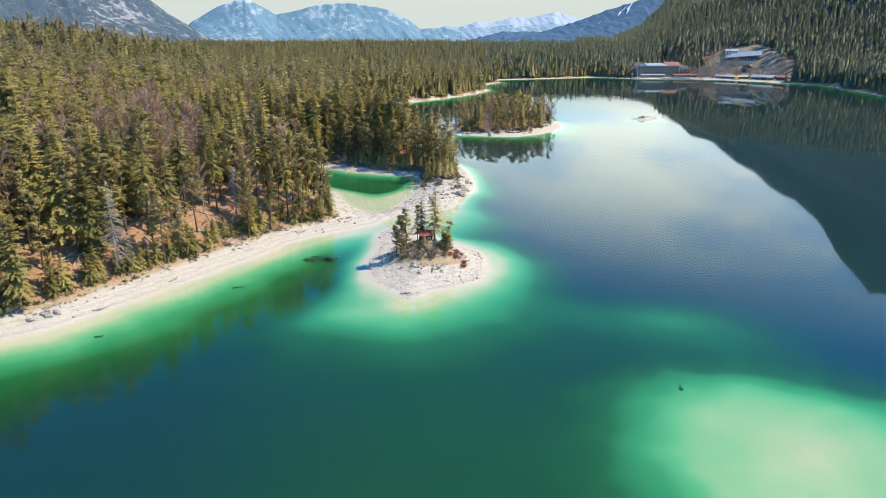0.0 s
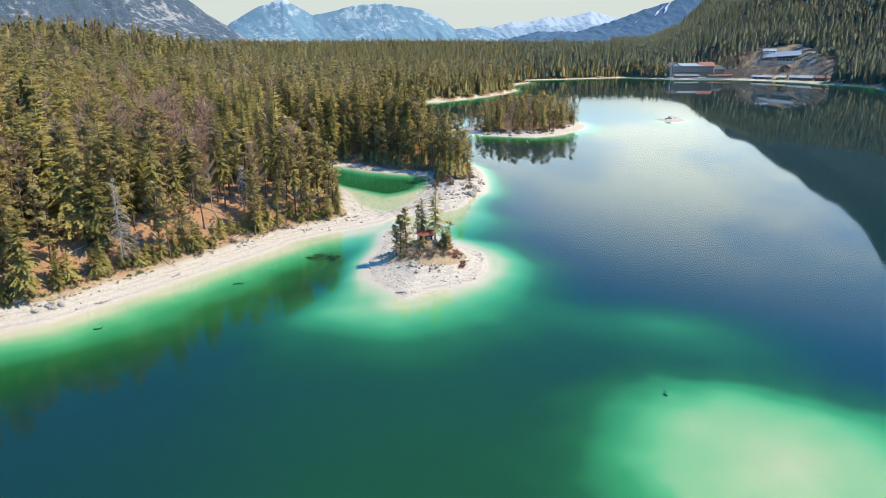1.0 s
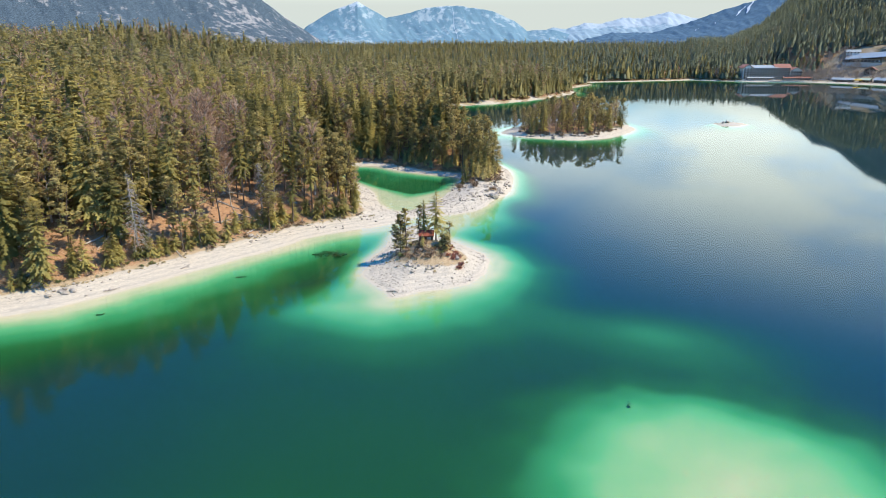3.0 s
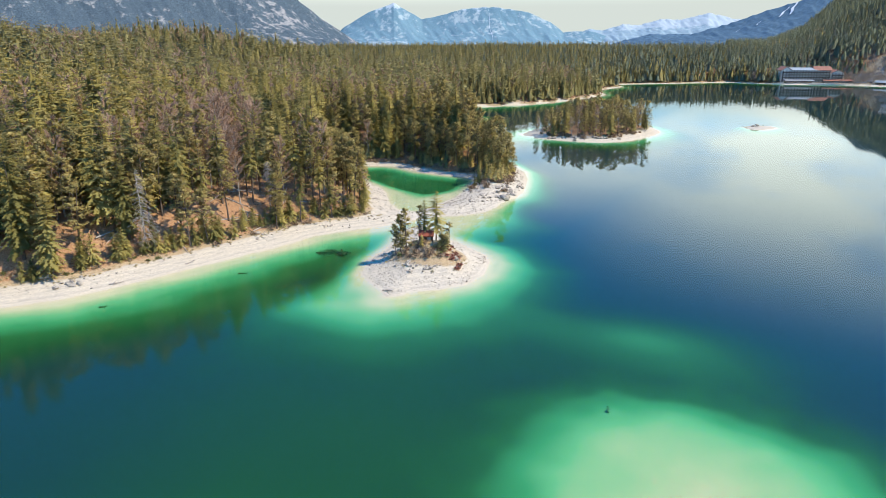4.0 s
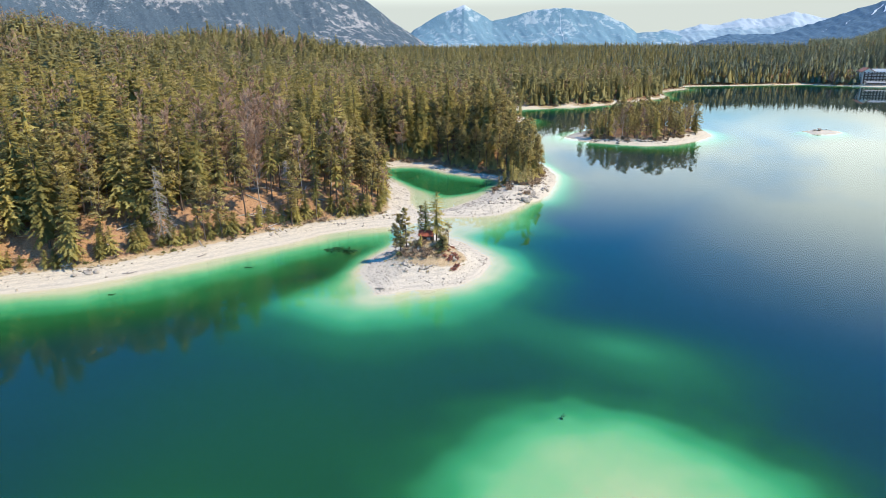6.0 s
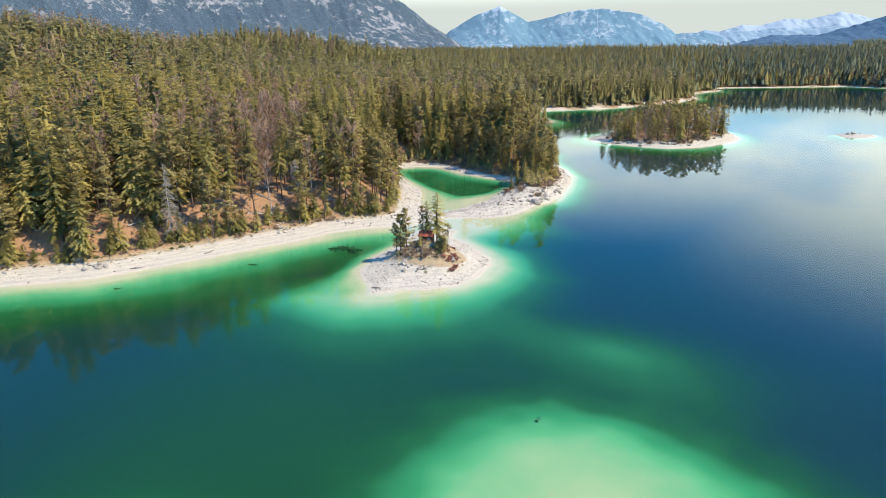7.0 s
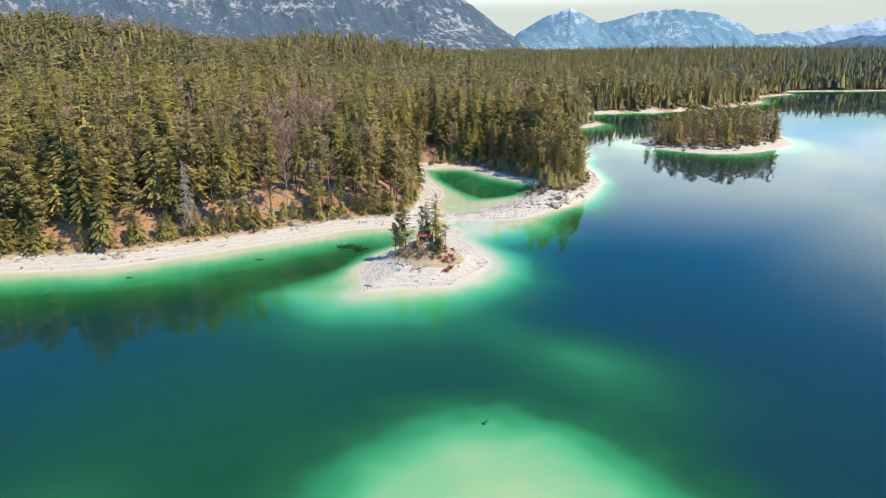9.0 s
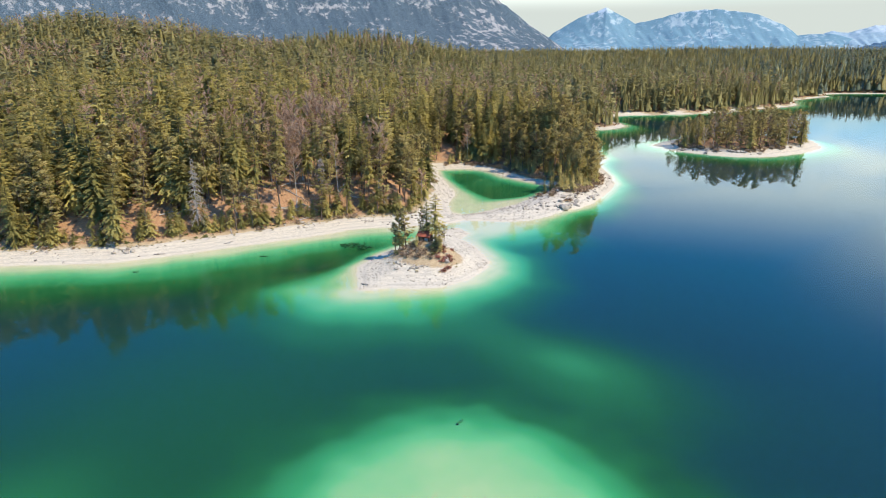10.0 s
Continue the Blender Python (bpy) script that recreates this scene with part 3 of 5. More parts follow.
def sprays(origin, az, length, rise, droop, steps, width, rng):
    """Flat, drooping sprays of needles on branches: arrays in, triangles out."""
    out = np.stack([np.cos(az), np.sin(az), np.zeros_like(az)], -1)
    side = np.stack([-np.sin(az), np.cos(az), np.zeros_like(az)], -1)
    verts = []

    def on(s_):
        p = origin + out * (length * s_)[:, None]
        p[:, 2] += length * (rise * s_ - droop * s_ ** 2)
        return p
    if steps == 0:
        root = on(np.full(len(az), 0.05))
        spread = side * (width * length * rng.uniform(0.8, 1.6, len(az)))[:, None]
        v = np.stack([root + spread, root - spread, on(np.full(len(az), 1.1))], 1).reshape(-1, 3)
        return v, np.arange(len(v)).reshape(-1, 3)
    edges = np.linspace(0.12, 1.0, steps + 1)
    for k in range(steps):
        a, b = edges[k], edges[k + 1]
        for sign in (-1, 1):
            sa = a + rng.uniform(-0.04, 0.04, len(az))
            w = width * length * (1.12 - 0.75 * a) * rng.uniform(0.6, 1.3, len(az))
            tip = on(sa + (b - a) * 0.9) + side * (sign * w)[:, None]
            tip[:, 2] -= w * rng.uniform(0.15, 0.75, len(az))
            verts.append(np.stack([on(sa), on(sa + (b - a) * 1.25), tip], 1))
    last = on(np.full(len(az), 1.12))
    root = on(np.full(len(az), edges[-2]))
    verts.append(np.stack([root + side * (width * length * 0.22)[:, None], root - side * (width * length * 0.22)[:, None], last], 1))
    v = np.concatenate(verts).reshape(-1, 3)
    return v, np.arange(len(v)).reshape(-1, 3)


def spruce_crown(rng, tall, wide, bare, levels, per, steps, ragged=0.25):
    i = np.repeat(np.arange(levels), per)
    u = (i + rng.uniform(0, 1, len(i))) / levels
    h = bare + (tall - bare) * u ** 0.92
    az = rng.uniform(0, 2 * math.pi, len(i))
    length = wide * (0.07 + 0.93 * (1 - u) ** 0.56) * rng.uniform(1 - ragged * 1.6, 1 + ragged, len(i)) * (0.72 + 0.28 * smooth(0, 0.18, u))
    origin = np.stack([np.zeros_like(h), np.zeros_like(h), h], -1)
    rise = 0.05 + 0.5 * u ** 2
    droop = 0.50 - 0.38 * u
    width = (0.28 + 0.12 * u) * (0.70 if steps > 2 else 1.0)
    v, f = sprays(origin, az, length, rise, droop, steps, width, rng)
    top = np.array([[0.14, 0, tall - 0.9], [-0.1, 0.12, tall - 0.9], [0, 0, tall + 0.35], [0, -0.14, tall - 0.9], [0.1, 0.1, tall - 0.9], [0, 0, tall + 0.3]])
    return joined([(v, f), (top, np.arange(6).reshape(2, 3))])


def core(tall, wide, bare, sides=7):
    """The dense inside of a crown, where branches close up round the trunk."""
    a = np.linspace(0, 2 * math.pi, sides, endpoint=False)
    v = np.concatenate([np.stack([np.cos(a) * wide, np.sin(a) * wide, np.full(sides, bare)], -1), [[0, 0, tall]]])
    return v, np.array([(i, (i + 1) % sides, sides) for i in range(sides)])


def clump(rng, centre, size, count, flat=0.55):
    """A tuft of needles: small blades all round a point."""
    d = rng.normal(0, 1, (count, 3))
    d /= np.linalg.norm(d, axis=1)[:, None]
    root = centre + d * size * rng.uniform(0.05, 0.55, (count, 1)) * (1, 1, flat)
    tip = centre + d * size * rng.uniform(0.75, 1.2, (count, 1)) * (1, 1, flat)
    across = np.cross(d, rng.normal(0, 1, (count, 3)))
    across *= (size * (0.30 if count < 12 else 0.17) / (np.linalg.norm(across, axis=1) + 1e-6))[:, None]
    v = np.stack([root - across, root + across, tip], 1).reshape(-1, 3)
    return v, np.arange(len(v)).reshape(-1, 3)


def pine_crown(rng, tall, wide, bare, limbs, tufts, blades, tuft=1.0):
    """Limbs with tufts at their ends, an open and rounded crown; returns needles and limbs."""
    needles, wood_ = [], []
    for i in range(limbs):
        u = (i + rng.uniform(0, 1)) / limbs
        h = bare + (tall - bare) * u
        reach = wide * (0.35 + 0.65 * math.sin(math.pi * min(1, 0.22 + 0.78 * u)) ** 0.8) * rng.uniform(0.55, 1.1)
        a = rng.uniform(0, 2 * math.pi)
        way = np.array((math.cos(a), math.sin(a), 0.15 + 0.5 * u))
        start = np.array((0, 0, h - 0.05 * reach))
        wood_.append(tube([start, start + way * reach * 0.55, start + way * reach], [0.07, 0.045, 0.015], 3))
        for k in range(tufts):
            s_ = 0.35 + 0.7 * (k + rng.uniform(0, 1)) / tufts
            c = start + way * reach * s_ + rng.normal(0, 0.16 * reach, 3) * (1, 1, 0.45)
            needles.append(clump(rng, c, tuft * rng.uniform(0.5, 0.9) * (0.58 + 0.13 * wide), blades))
    needles.append(clump(rng, np.array((0, 0, tall - 0.3)), 0.9, blades))
    return joined(needles), joined(wood_)


def bare_crown(rng, tall, wide, bare, limbs, twigs, fat=1.0):
    """Leafless limbs that fork into many fine twigs."""
    wood_, fine = [], []
    for i in range(limbs):
        u = (i + rng.uniform(0, 1)) / limbs
        h = bare + (tall * 0.96 - bare) * u
        reach = wide * (1.05 - 0.65 * u) * rng.uniform(0.7, 1.15)
        a = rng.uniform(0, 2 * math.pi)
        way = np.array((math.cos(a), math.sin(a), 0.75 + 0.5 * u))
        start = np.array((0, 0, h))
        wood_.append(tube([start, start + way * reach * 0.5, start + way * reach], [0.07 * (1 - u * 0.6), 0.04, 0.012], 3))
        n = twigs
        s_ = rng.uniform(0.3, 1.0, n)
        root = start + way * (reach * s_)[:, None]
        d = way + rng.normal(0, 0.55, (n, 3))
        d /= np.linalg.norm(d, axis=1)[:, None]
        across = np.cross(d, rng.normal(0, 1, (n, 3)))
        across *= (fat * rng.uniform(0.022, 0.045, n) / (np.linalg.norm(across, axis=1) + 1e-6))[:, None]
        tip = root + d * (rng.uniform(0.5, 1.3, n) * (0.5 + 0.22 * wide))[:, None]
        fine.append((np.stack([root - across, root + across, tip], 1).reshape(-1, 3), np.arange(n * 3).reshape(-1, 3)))
    return joined(fine), joined(wood_)


def make_spruce(seed, tall, wide, bare, label, levels=28, per=8, steps=6):
    rng = np.random.RandomState(seed)
    tree = thing("spruce_tree", label, "conifer tree", group="forest edge spruces")
    part("trunk", tri_mesh("trunk", *trunk_of(rng, tall * 0.97, 0.012 * tall + 0.03)), bark, tree)
    v, f = joined([spruce_crown(rng, tall, wide, bare, levels, per, steps), core(tall * 0.86, wide * (0.34 if levels > 24 else 0.15), bare + 0.4)])
    part("crown", tri_mesh("crown", v, f, way=outward(v, f, seed)), spruce_leaf, tree)
    return tree


def make_pine(seed, tall, wide, bare, label, limbs=36, tufts=5, blades=16, tuft=1.0):
    rng = np.random.RandomState(seed)
    tree = thing("pine_tree", label, "conifer tree", group="shore pines")
    needles, wood_ = pine_crown(rng, tall, wide, bare, limbs, tufts, blades, tuft)
    part("trunk", tri_mesh("trunk", *joined([trunk_of(rng, tall * 0.97, 0.011 * tall + 0.03, 0.05), wood_])), bark, tree)
    part("crown", tri_mesh("crown", *needles, way=outward(*needles, seed, 1.15, 0.3, blades)), pine_leaf, tree)
    return tree


def make_bare(seed, tall, wide, bare, label, limbs=26, twigs=40):
    rng = np.random.RandomState(seed)
    tree = thing("bare_tree", label, "deciduous tree", group="leafless trees")
    fine, wood_ = bare_crown(rng, tall, wide, bare, limbs, twigs, 2.2)
    part("trunk", tri_mesh("trunk", *joined([trunk_of(rng, tall * 0.97, 0.011 * tall + 0.02), wood_])), bark_pale, tree)
    part("crown", tri_mesh("crown", *fine), twig_leaf, tree)
    return tree


bark_pale = plain("pale_bark", (0.42, 0.37, 0.32), 0.9, 4.0, 0.3)
spot = np.random.RandomState(11)


def ground_at(px, py):
    return terrain(np.atleast_1d(np.asarray(px, float)), np.atleast_1d(np.asarray(py, float)))[0]


def on_mesh(px, py):
    """The height of the ground's own faces."""
    px, py = np.atleast_1d(np.asarray(px, float)), np.atleast_1d(np.asarray(py, float))
    i = np.clip(np.searchsorted(gx[0], px) - 1, 0, gx.shape[1] - 2)
    j = np.clip(np.searchsorted(gy[:, 0], py) - 1, 0, gx.shape[0] - 2)
    f = (px - gx[0, i]) / (gx[0, i + 1] - gx[0, i])
    g = (py - gy[j, 0]) / (gy[j + 1, 0] - gy[j, 0])
    return (gz[j, i] * (1 - f) + gz[j, i + 1] * f) * (1 - g) + (gz[j + 1, i] * (1 - f) + gz[j + 1, i + 1] * f) * g


def scatter(x0, x1, y0, y1, step):
    """Jittered planting places on a grid."""
    px, py = np.meshgrid(np.arange(x0, x1, step), np.arange(y0, y1, step))
    px, py = px.ravel() + spot.uniform(-0.48, 0.48, px.size) * step, py.ravel() + spot.uniform(-0.48, 0.48, px.size) * step
    pz, d, rings = terrain(px, py)
    grown = wooded(px, py, d, rings) * (1 - clearing(px, py))
    return px, py, pz, d, rings, grown


# the belt behind the beach and round the cove, tree by tree
px, py, pz, d, rings, grown = scatter(-150, 12, 60, 330, 4.6)
keep = (grown > 0.6) & (rings[0] > 0) & ~((py > 195) & (py < 214) & (px > -12)) & ((np.hypot(px + 64.5, py - 118) > 3.5))
px, py, pz, d = px[keep], py[keep], pz[keep], d[keep]
# an open patch of bank with bare soil behind the beach
thin = ((np.hypot((px + 55) / 9, (py - 137) / 9) < 1) | ((d < 18) & (px > -84) & (py < 165))) & (spot.uniform(0, 1, len(px)) < 0.38)
px, py, pz, d = px[~thin], py[~thin], pz[~thin], d[~thin]
kinds = spot.uniform(0, 1, len(px))
brown = wave(px + 300, py, 26.0) > 0.25
kind_of = np.where(kinds < np.where(brown, 0.42, 0.10), 2, np.where(kinds > 0.82 - 0.25 * (d < 16) - 0.15 * (px < -66), 1, 0))
SIZES = {0: [make_spruce(20 + i, 16.5 + 1.5 * i, 3.7 + 0.35 * (i % 3), 0.8 + 0.9 * (i % 3), "dark green spruce in the dense lakeside forest") for i in range(5)],
         1: [make_pine(40 + i, 15.5 + 1.3 * i, 3.0 + 0.3 * (i % 2), 3.6 + i, "olive green pine with a bare lower trunk") for i in range(4)],
         3: [make_spruce(30 + i, 17.0 + 1.4 * i, 2.7, 5.5 + 1.2 * i, "tall spruce with a bare lower trunk behind the beach", 20, 8, 6) for i in range(3)],
         2: [make_bare(60 + i, 14.5 + 1.5 * i, 3.0, 4.0 + i, "leafless grey-brown tree among the spruces") for i in range(3)]}
cape = (px > -40) & (py > 205)
kind_of = np.where(cape & ((kind_of == 2) & (px > -22) | (kind_of == 0) & (kinds < 0.5)), 1, kind_of)
kind_of = np.where((kind_of == 0) & (px > -68) & (px < -24) & (py > 118) & (py < 176) & (d < 30), 3, kind_of)
order = np.argsort(d + 0.12 * np.hypot(px + 30, py - 130))
LIMIT = {0: 180, 1: 200, 2: 105, 3: 60}
count = {0: 0, 1: 0, 2: 0, 3: 0}
rest = []
for i in order:
    k = int(kind_of[i])
    if count[k] >= LIMIT[k]:
        rest.append(i)
        continue
    makes = SIZES[k]
    src = makes[count[k] % len(makes)]
    size = spot.uniform(0.78, 1.18) * (0.80 + 0.20 * float(smooth(4, 20, d[i])))
    m = Matrix.LocRotScale((px[i], py[i], pz[i] - 0.1), Euler((spot.normal(0, 0.025), spot.normal(0, 0.025), spot.uniform(0, 6.28))), None)
    if count[k] < len(makes):
        src.matrix_basis = m
        src.scale = (size, size, size * spot.uniform(0.95, 1.1))
        made = src
    else:
        made = copy_thing(src, m)
        made.scale = (size, size, size * spot.uniform(0.95, 1.1))
    count[k] += 1
rest = np.array(rest, int)
rest_x, rest_y, rest_z = px[rest], py[rest], pz[rest]


def woods(name, label, px, py, pz, makers, mat, tall, rng_seed):
    """Many trees joined into one mesh: each of the templates is laid out at its share of the places."""
    rng = np.random.RandomState(rng_seed)
    tones = []
    which = rng.randint(0, len(makers), len(px))
    base = 0
    verts_all, tris_all, ways = [], [], []
    for k, (v, f) in enumerate(makers):
        n = outward(v, f, rng_seed + k, 1.3 if len(f) > 150 else 2.1, 0.5 if len(f) > 150 else 0.3)
        at = np.where(which == k)[0]
        if not len(at):
            continue
        a = rng.uniform(0, 2 * math.pi, len(at))
        size = rng.uniform(0.72, 1.2, len(at))
        c, s_ = np.cos(a) * size, np.sin(a) * size
        x = v[None, :, 0] * c[:, None] - v[None, :, 1] * s_[:, None] + px[at][:, None]
        y = v[None, :, 0] * s_[:, None] + v[None, :, 1] * c[:, None] + py[at][:, None]
        zz = v[None, :, 2] * (size * rng.uniform(0.92, 1.1, len(at)))[:, None] + pz[at][:, None]
        verts_all.append(np.stack([x, y, zz], -1).reshape(-1, 3))
        c, s_ = np.cos(a)[:, None], np.sin(a)[:, None]
        ways.append(np.stack([n[None, :, 0] * c - n[None, :, 1] * s_, n[None, :, 0] * s_ + n[None, :, 1] * c, np.repeat(n[None, :, 2], len(at), 0)], -1).reshape(-1, 3))
        tris_all.append((f[None] + (np.arange(len(at)) * len(v))[:, None, None]).reshape(-1, 3) + base)
        tones.append(np.repeat(np.clip(rng.normal(0.48, 0.22, len(at)), 0, 1), len(v)))
        base += len(at) * len(v)
    if not verts_all:
        return None
    ob = new(name, tri_mesh(name, np.concatenate(verts_all), np.concatenate(tris_all), np.concatenate(tones), np.concatenate(ways)))
    ob.data.materials.append(mat)
    return tagged(ob, label, "forest", kind="stuff")


def low_spruce(seed, tall, wide, bare, levels, per, steps):
    rng = np.random.RandomState(seed)
    return joined([spruce_crown(rng, tall, wide, bare, levels, per, steps, 0.3), core(tall * 0.88, wide * (0.42 if steps else 0.6), bare + 0.5)])


def low_pine(seed, tall, wide, bare, limbs, tufts, blades):
    return pine_crown(np.random.RandomState(seed), tall, wide, bare, limbs, tufts, blades)[0]


def low_bare(seed, tall, wide, bare, limbs, twigs, fat=1.0):
    fine, wood_ = bare_crown(np.random.RandomState(seed), tall, wide, bare, limbs, twigs, fat)
    return joined([fine, trunk_of(np.random.RandomState(seed), tall * 0.9, 0.16)])


def plant(places, spruces, pines, bares, name, label, share_bare, seed, leaf=None):
    px, py, pz = places
    pick = np.random.RandomState(seed).uniform(0, 1, len(px))
    brown = wave(px + 300, py, 26.0) > 0.3
    bare_ = pick < np.where(brown, share_bare * 2.6, share_bare * 0.5)
    pine_ = (pick > 0.62) & ~bare_
    spruce_ = ~bare_ & ~pine_
    for flag, makers, mat, word in ((spruce_, spruces, leaf or spruce_far, "spruce"), (pine_, pines, leaf or pine_far, "pine"), (bare_, bares, twig_far, "bare")):
        if len(makers) and flag.any():
            woods(f"{word}_{name}", f"{label} of {'leafless trees' if word == 'bare' else word + ' trees'}", px[flag], py[flag], pz[flag], makers, mat, 18, seed + 1)


EYE_X, EYE_Y = 33.0, 5.0


def in_sector(px, py, near, far_, left=-70, right=42):
    r = np.hypot(px - EYE_X, py - EYE_Y)
    az = np.degrees(np.arctan2(px - EYE_X, py - EYE_Y))
    return (r > near) & (r <= far_) & (az > left) & (az < right)


def seen_over(px, py, pz, tall=19.0):
    """Trees whose tops rise above the canopy between them and the middle of the lake's view."""
    clear = np.zeros(len(px), bool)
    for ex, ey in ((-2.0, -1.0), (33.5, 2.0), (67.5, 14.0)):
        ok = np.ones(len(px), bool)
        top = (pz + tall - 46) / np.hypot(px - ex, py - ey)
        for u in np.linspace(0.25, 0.97, 37):
            qx, qy = ex + (px - ex) * u, ey + (py - ey) * u
            i = np.clip(np.searchsorted(gx[0], qx), 0, gx.shape[1] - 1)
            j = np.clip(np.searchsorted(gy[:, 0], qy), 0, gx.shape[0] - 1)
            h = gz[j, i] + np.where(gw[j, i] > 0.8, 11.0, 0)
            ok &= (h - 46) / (u * np.hypot(px - ex, py - ey)) < top
        clear |= ok
    return clear


# the forest behind the belt
px, py, pz, d, rings, grown = scatter(-330, 0, 20, 340, 5.4)
keep = (grown > 0.8) & (rings[0] > 0) & in_sector(px, py, 0, 345) & ~((px > -150) & (py > 60) & (py < 330))
places = (np.concatenate([px[keep], rest_x]), np.concatenate([py[keep], rest_y]), np.concatenate([pz[keep], rest_z]))
plant(places, [low_spruce(80 + i, 16.0 + 1.7 * i, 3.9, 2.5, 13, 7, 2) for i in range(4)], [low_pine(90 + i, 16 + i, 3.1, 5.0, 16, 2, 8) for i in range(3)],
      [low_bare(96 + i, 16 + i, 2.6, 6.0, 18, 24, 2.8) for i in range(2)], "wood", "dense lakeside forest", 0.16, 301)
px, py, pz, d, rings, grown = scatter(-700, 200, 20, 700, 6.2)
keep = (grown > 0.4) & (rings[0] > 0) & in_sector(px, py, 345, 660)
keep[keep] = seen_over(px[keep], py[keep], pz[keep])
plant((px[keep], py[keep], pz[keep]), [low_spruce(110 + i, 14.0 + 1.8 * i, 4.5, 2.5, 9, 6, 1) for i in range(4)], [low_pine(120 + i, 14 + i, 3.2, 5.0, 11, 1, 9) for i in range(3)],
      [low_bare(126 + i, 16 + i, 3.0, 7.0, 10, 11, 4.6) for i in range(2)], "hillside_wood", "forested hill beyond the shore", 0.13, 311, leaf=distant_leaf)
px, py, pz, d, rings, grown = scatter(-1250, 1100, 0, 1900, 7.6)
keep = (grown > 0.3) & (rings[0] > 0) & in_sector(px, py, 660, 1500) & ((py > 560) | (px < -250) | (px > 390))
az = np.degrees(np.arctan2(px - EYE_X, py - EYE_Y))
keep &= (pz - 46) / np.hypot(px, py) < 0.062
keep[keep] = seen_over(px[keep], py[keep], pz[keep])
# share of trees with haze painted into their needles, growing to the right
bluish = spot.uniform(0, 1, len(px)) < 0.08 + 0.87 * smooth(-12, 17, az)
for name, label, side, leaf in (("far_wood", "far forest along the lake", ~bluish, distant_leaf), ("mountainside_wood", "haze-tinted forest on the far mountainside", bluish, hazed_leaf)):
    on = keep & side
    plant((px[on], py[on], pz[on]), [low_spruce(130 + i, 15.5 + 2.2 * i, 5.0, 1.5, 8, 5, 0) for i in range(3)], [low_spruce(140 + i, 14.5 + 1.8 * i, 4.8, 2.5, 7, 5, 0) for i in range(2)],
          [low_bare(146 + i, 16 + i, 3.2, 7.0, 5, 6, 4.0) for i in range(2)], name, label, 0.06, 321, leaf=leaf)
px, py, pz, d, rings, grown = scatter(300, 1500, 1000, 2400, 8.2)
keep = (grown > 0.8) & in_sector(px, py, 1500, 2450, 11, 42) & ((pz - 46) / np.hypot(px, py) < 0.062)
keep[keep] = seen_over(px[keep], py[keep], pz[keep], 34.0)
woods("slope_wood", "steep spruce forest high on the far mountainside", px[keep], py[keep], pz[keep], [low_spruce(150 + i, 22 + 2.0 * i, 6.0, 1.0, 6, 4, 0) for i in range(3)], hazed_leaf, 20, 331)
# a close row of trees and bushes behind the far beaches
px, py, pz, d, rings, grown = scatter(-80, 470, 290, 920, 4.2)
keep = (d > np.where((px > 425) & (py < 760), 2.2, 5.5)) & (d < 17) & (rings[0] > 0) & (clearing(px, py) < 0.3) & ((py > 380) | (px < -30))
for across, leaf in ((px < 260, distant_leaf), (px >= 260, hazed_leaf)):
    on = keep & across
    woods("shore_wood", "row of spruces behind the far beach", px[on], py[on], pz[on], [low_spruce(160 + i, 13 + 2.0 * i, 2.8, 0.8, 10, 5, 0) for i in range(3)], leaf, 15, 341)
px, py, pz, d, rings, grown = scatter(-80, 470, 290, 920, 3.0)
keep = (d > 3.5) & (d < 9) & (rings[0] > 0) & (spot.uniform(0, 1, len(px)) < 0.4)
bush = [clump(np.random.RandomState(170 + i), np.array((0, 0, 0.6)), 1.3, 34, 0.7) for i in range(3)]
woods("shore_bushes", "leafless brown bushes along the far beach", px[keep], py[keep], pz[keep], bush, twig_far, 1, 342)["category"] = "bushes"


# ---- stones, shrubs and driftwood ----
def boulder_mesh(seed, detail=2):
    rng = np.random.RandomState(seed)
    bm = bmesh.new()
    bmesh.ops.create_icosphere(bm, subdivisions=detail, radius=0.5)
    squash = Vector((rng.uniform(0.8, 1.3), rng.uniform(0.7, 1.1), rng.uniform(0.5, 0.8)))
    shift = Vector(rng.uniform(-50, 50, 3))
    for v in bm.verts:
        bulge = noise.noise(v.co * 2.2 + shift) * 0.45 + noise.noise(v.co * 5.5 + shift) * 0.16
        v.co = Vector(a * b for a, b in zip(v.co * (1 + bulge), squash))
        v.co.z = max(v.co.z, -0.22)
    me = bpy.data.meshes.new("boulder")
    bm.to_mesh(me)
    bm.free()
    me.materials.append(stone)
    return me


boulder_shapes = [boulder_mesh(500 + i) for i in range(9)]
rock_rng = np.random.RandomState(17)


def boulder(px, py, size, label, group):
    ob = new("boulder", boulder_shapes[rock_rng.randint(len(boulder_shapes))])
    zz = float(ground_at(px, py)[0])
    ob.matrix_basis = Matrix.LocRotScale((px, py, zz + 0.10 * size), Euler((rock_rng.normal(0, 0.2), rock_rng.normal(0, 0.2), rock_rng.uniform(0, 6.3))),
                                         (size * rock_rng.uniform(0.8, 1.3), size, size * rock_rng.uniform(0.7, 1.1)))
    return tagged(ob, label, "rock", group)


def strew(cx, cy, rx, ry, number, low_size, high_size, label, group, keep_dry=True):
    made = 0
    for _ in range(number * 6):
        if made >= number:
            break
        px, py = cx + rock_rng.normal(0, rx), cy + rock_rng.normal(0, ry)
        d_ = float(shore(np.array([px]), np.array([py]))[0][0])
        if keep_dry and d_ < 0.3:
            continue
        boulder(px, py, low_size + (high_size - low_size) * rock_rng.uniform(0, 1) ** 2.5, label, group)
        made += 1


ISLE_STONE = "pale grey limestone boulder on the gravel island"
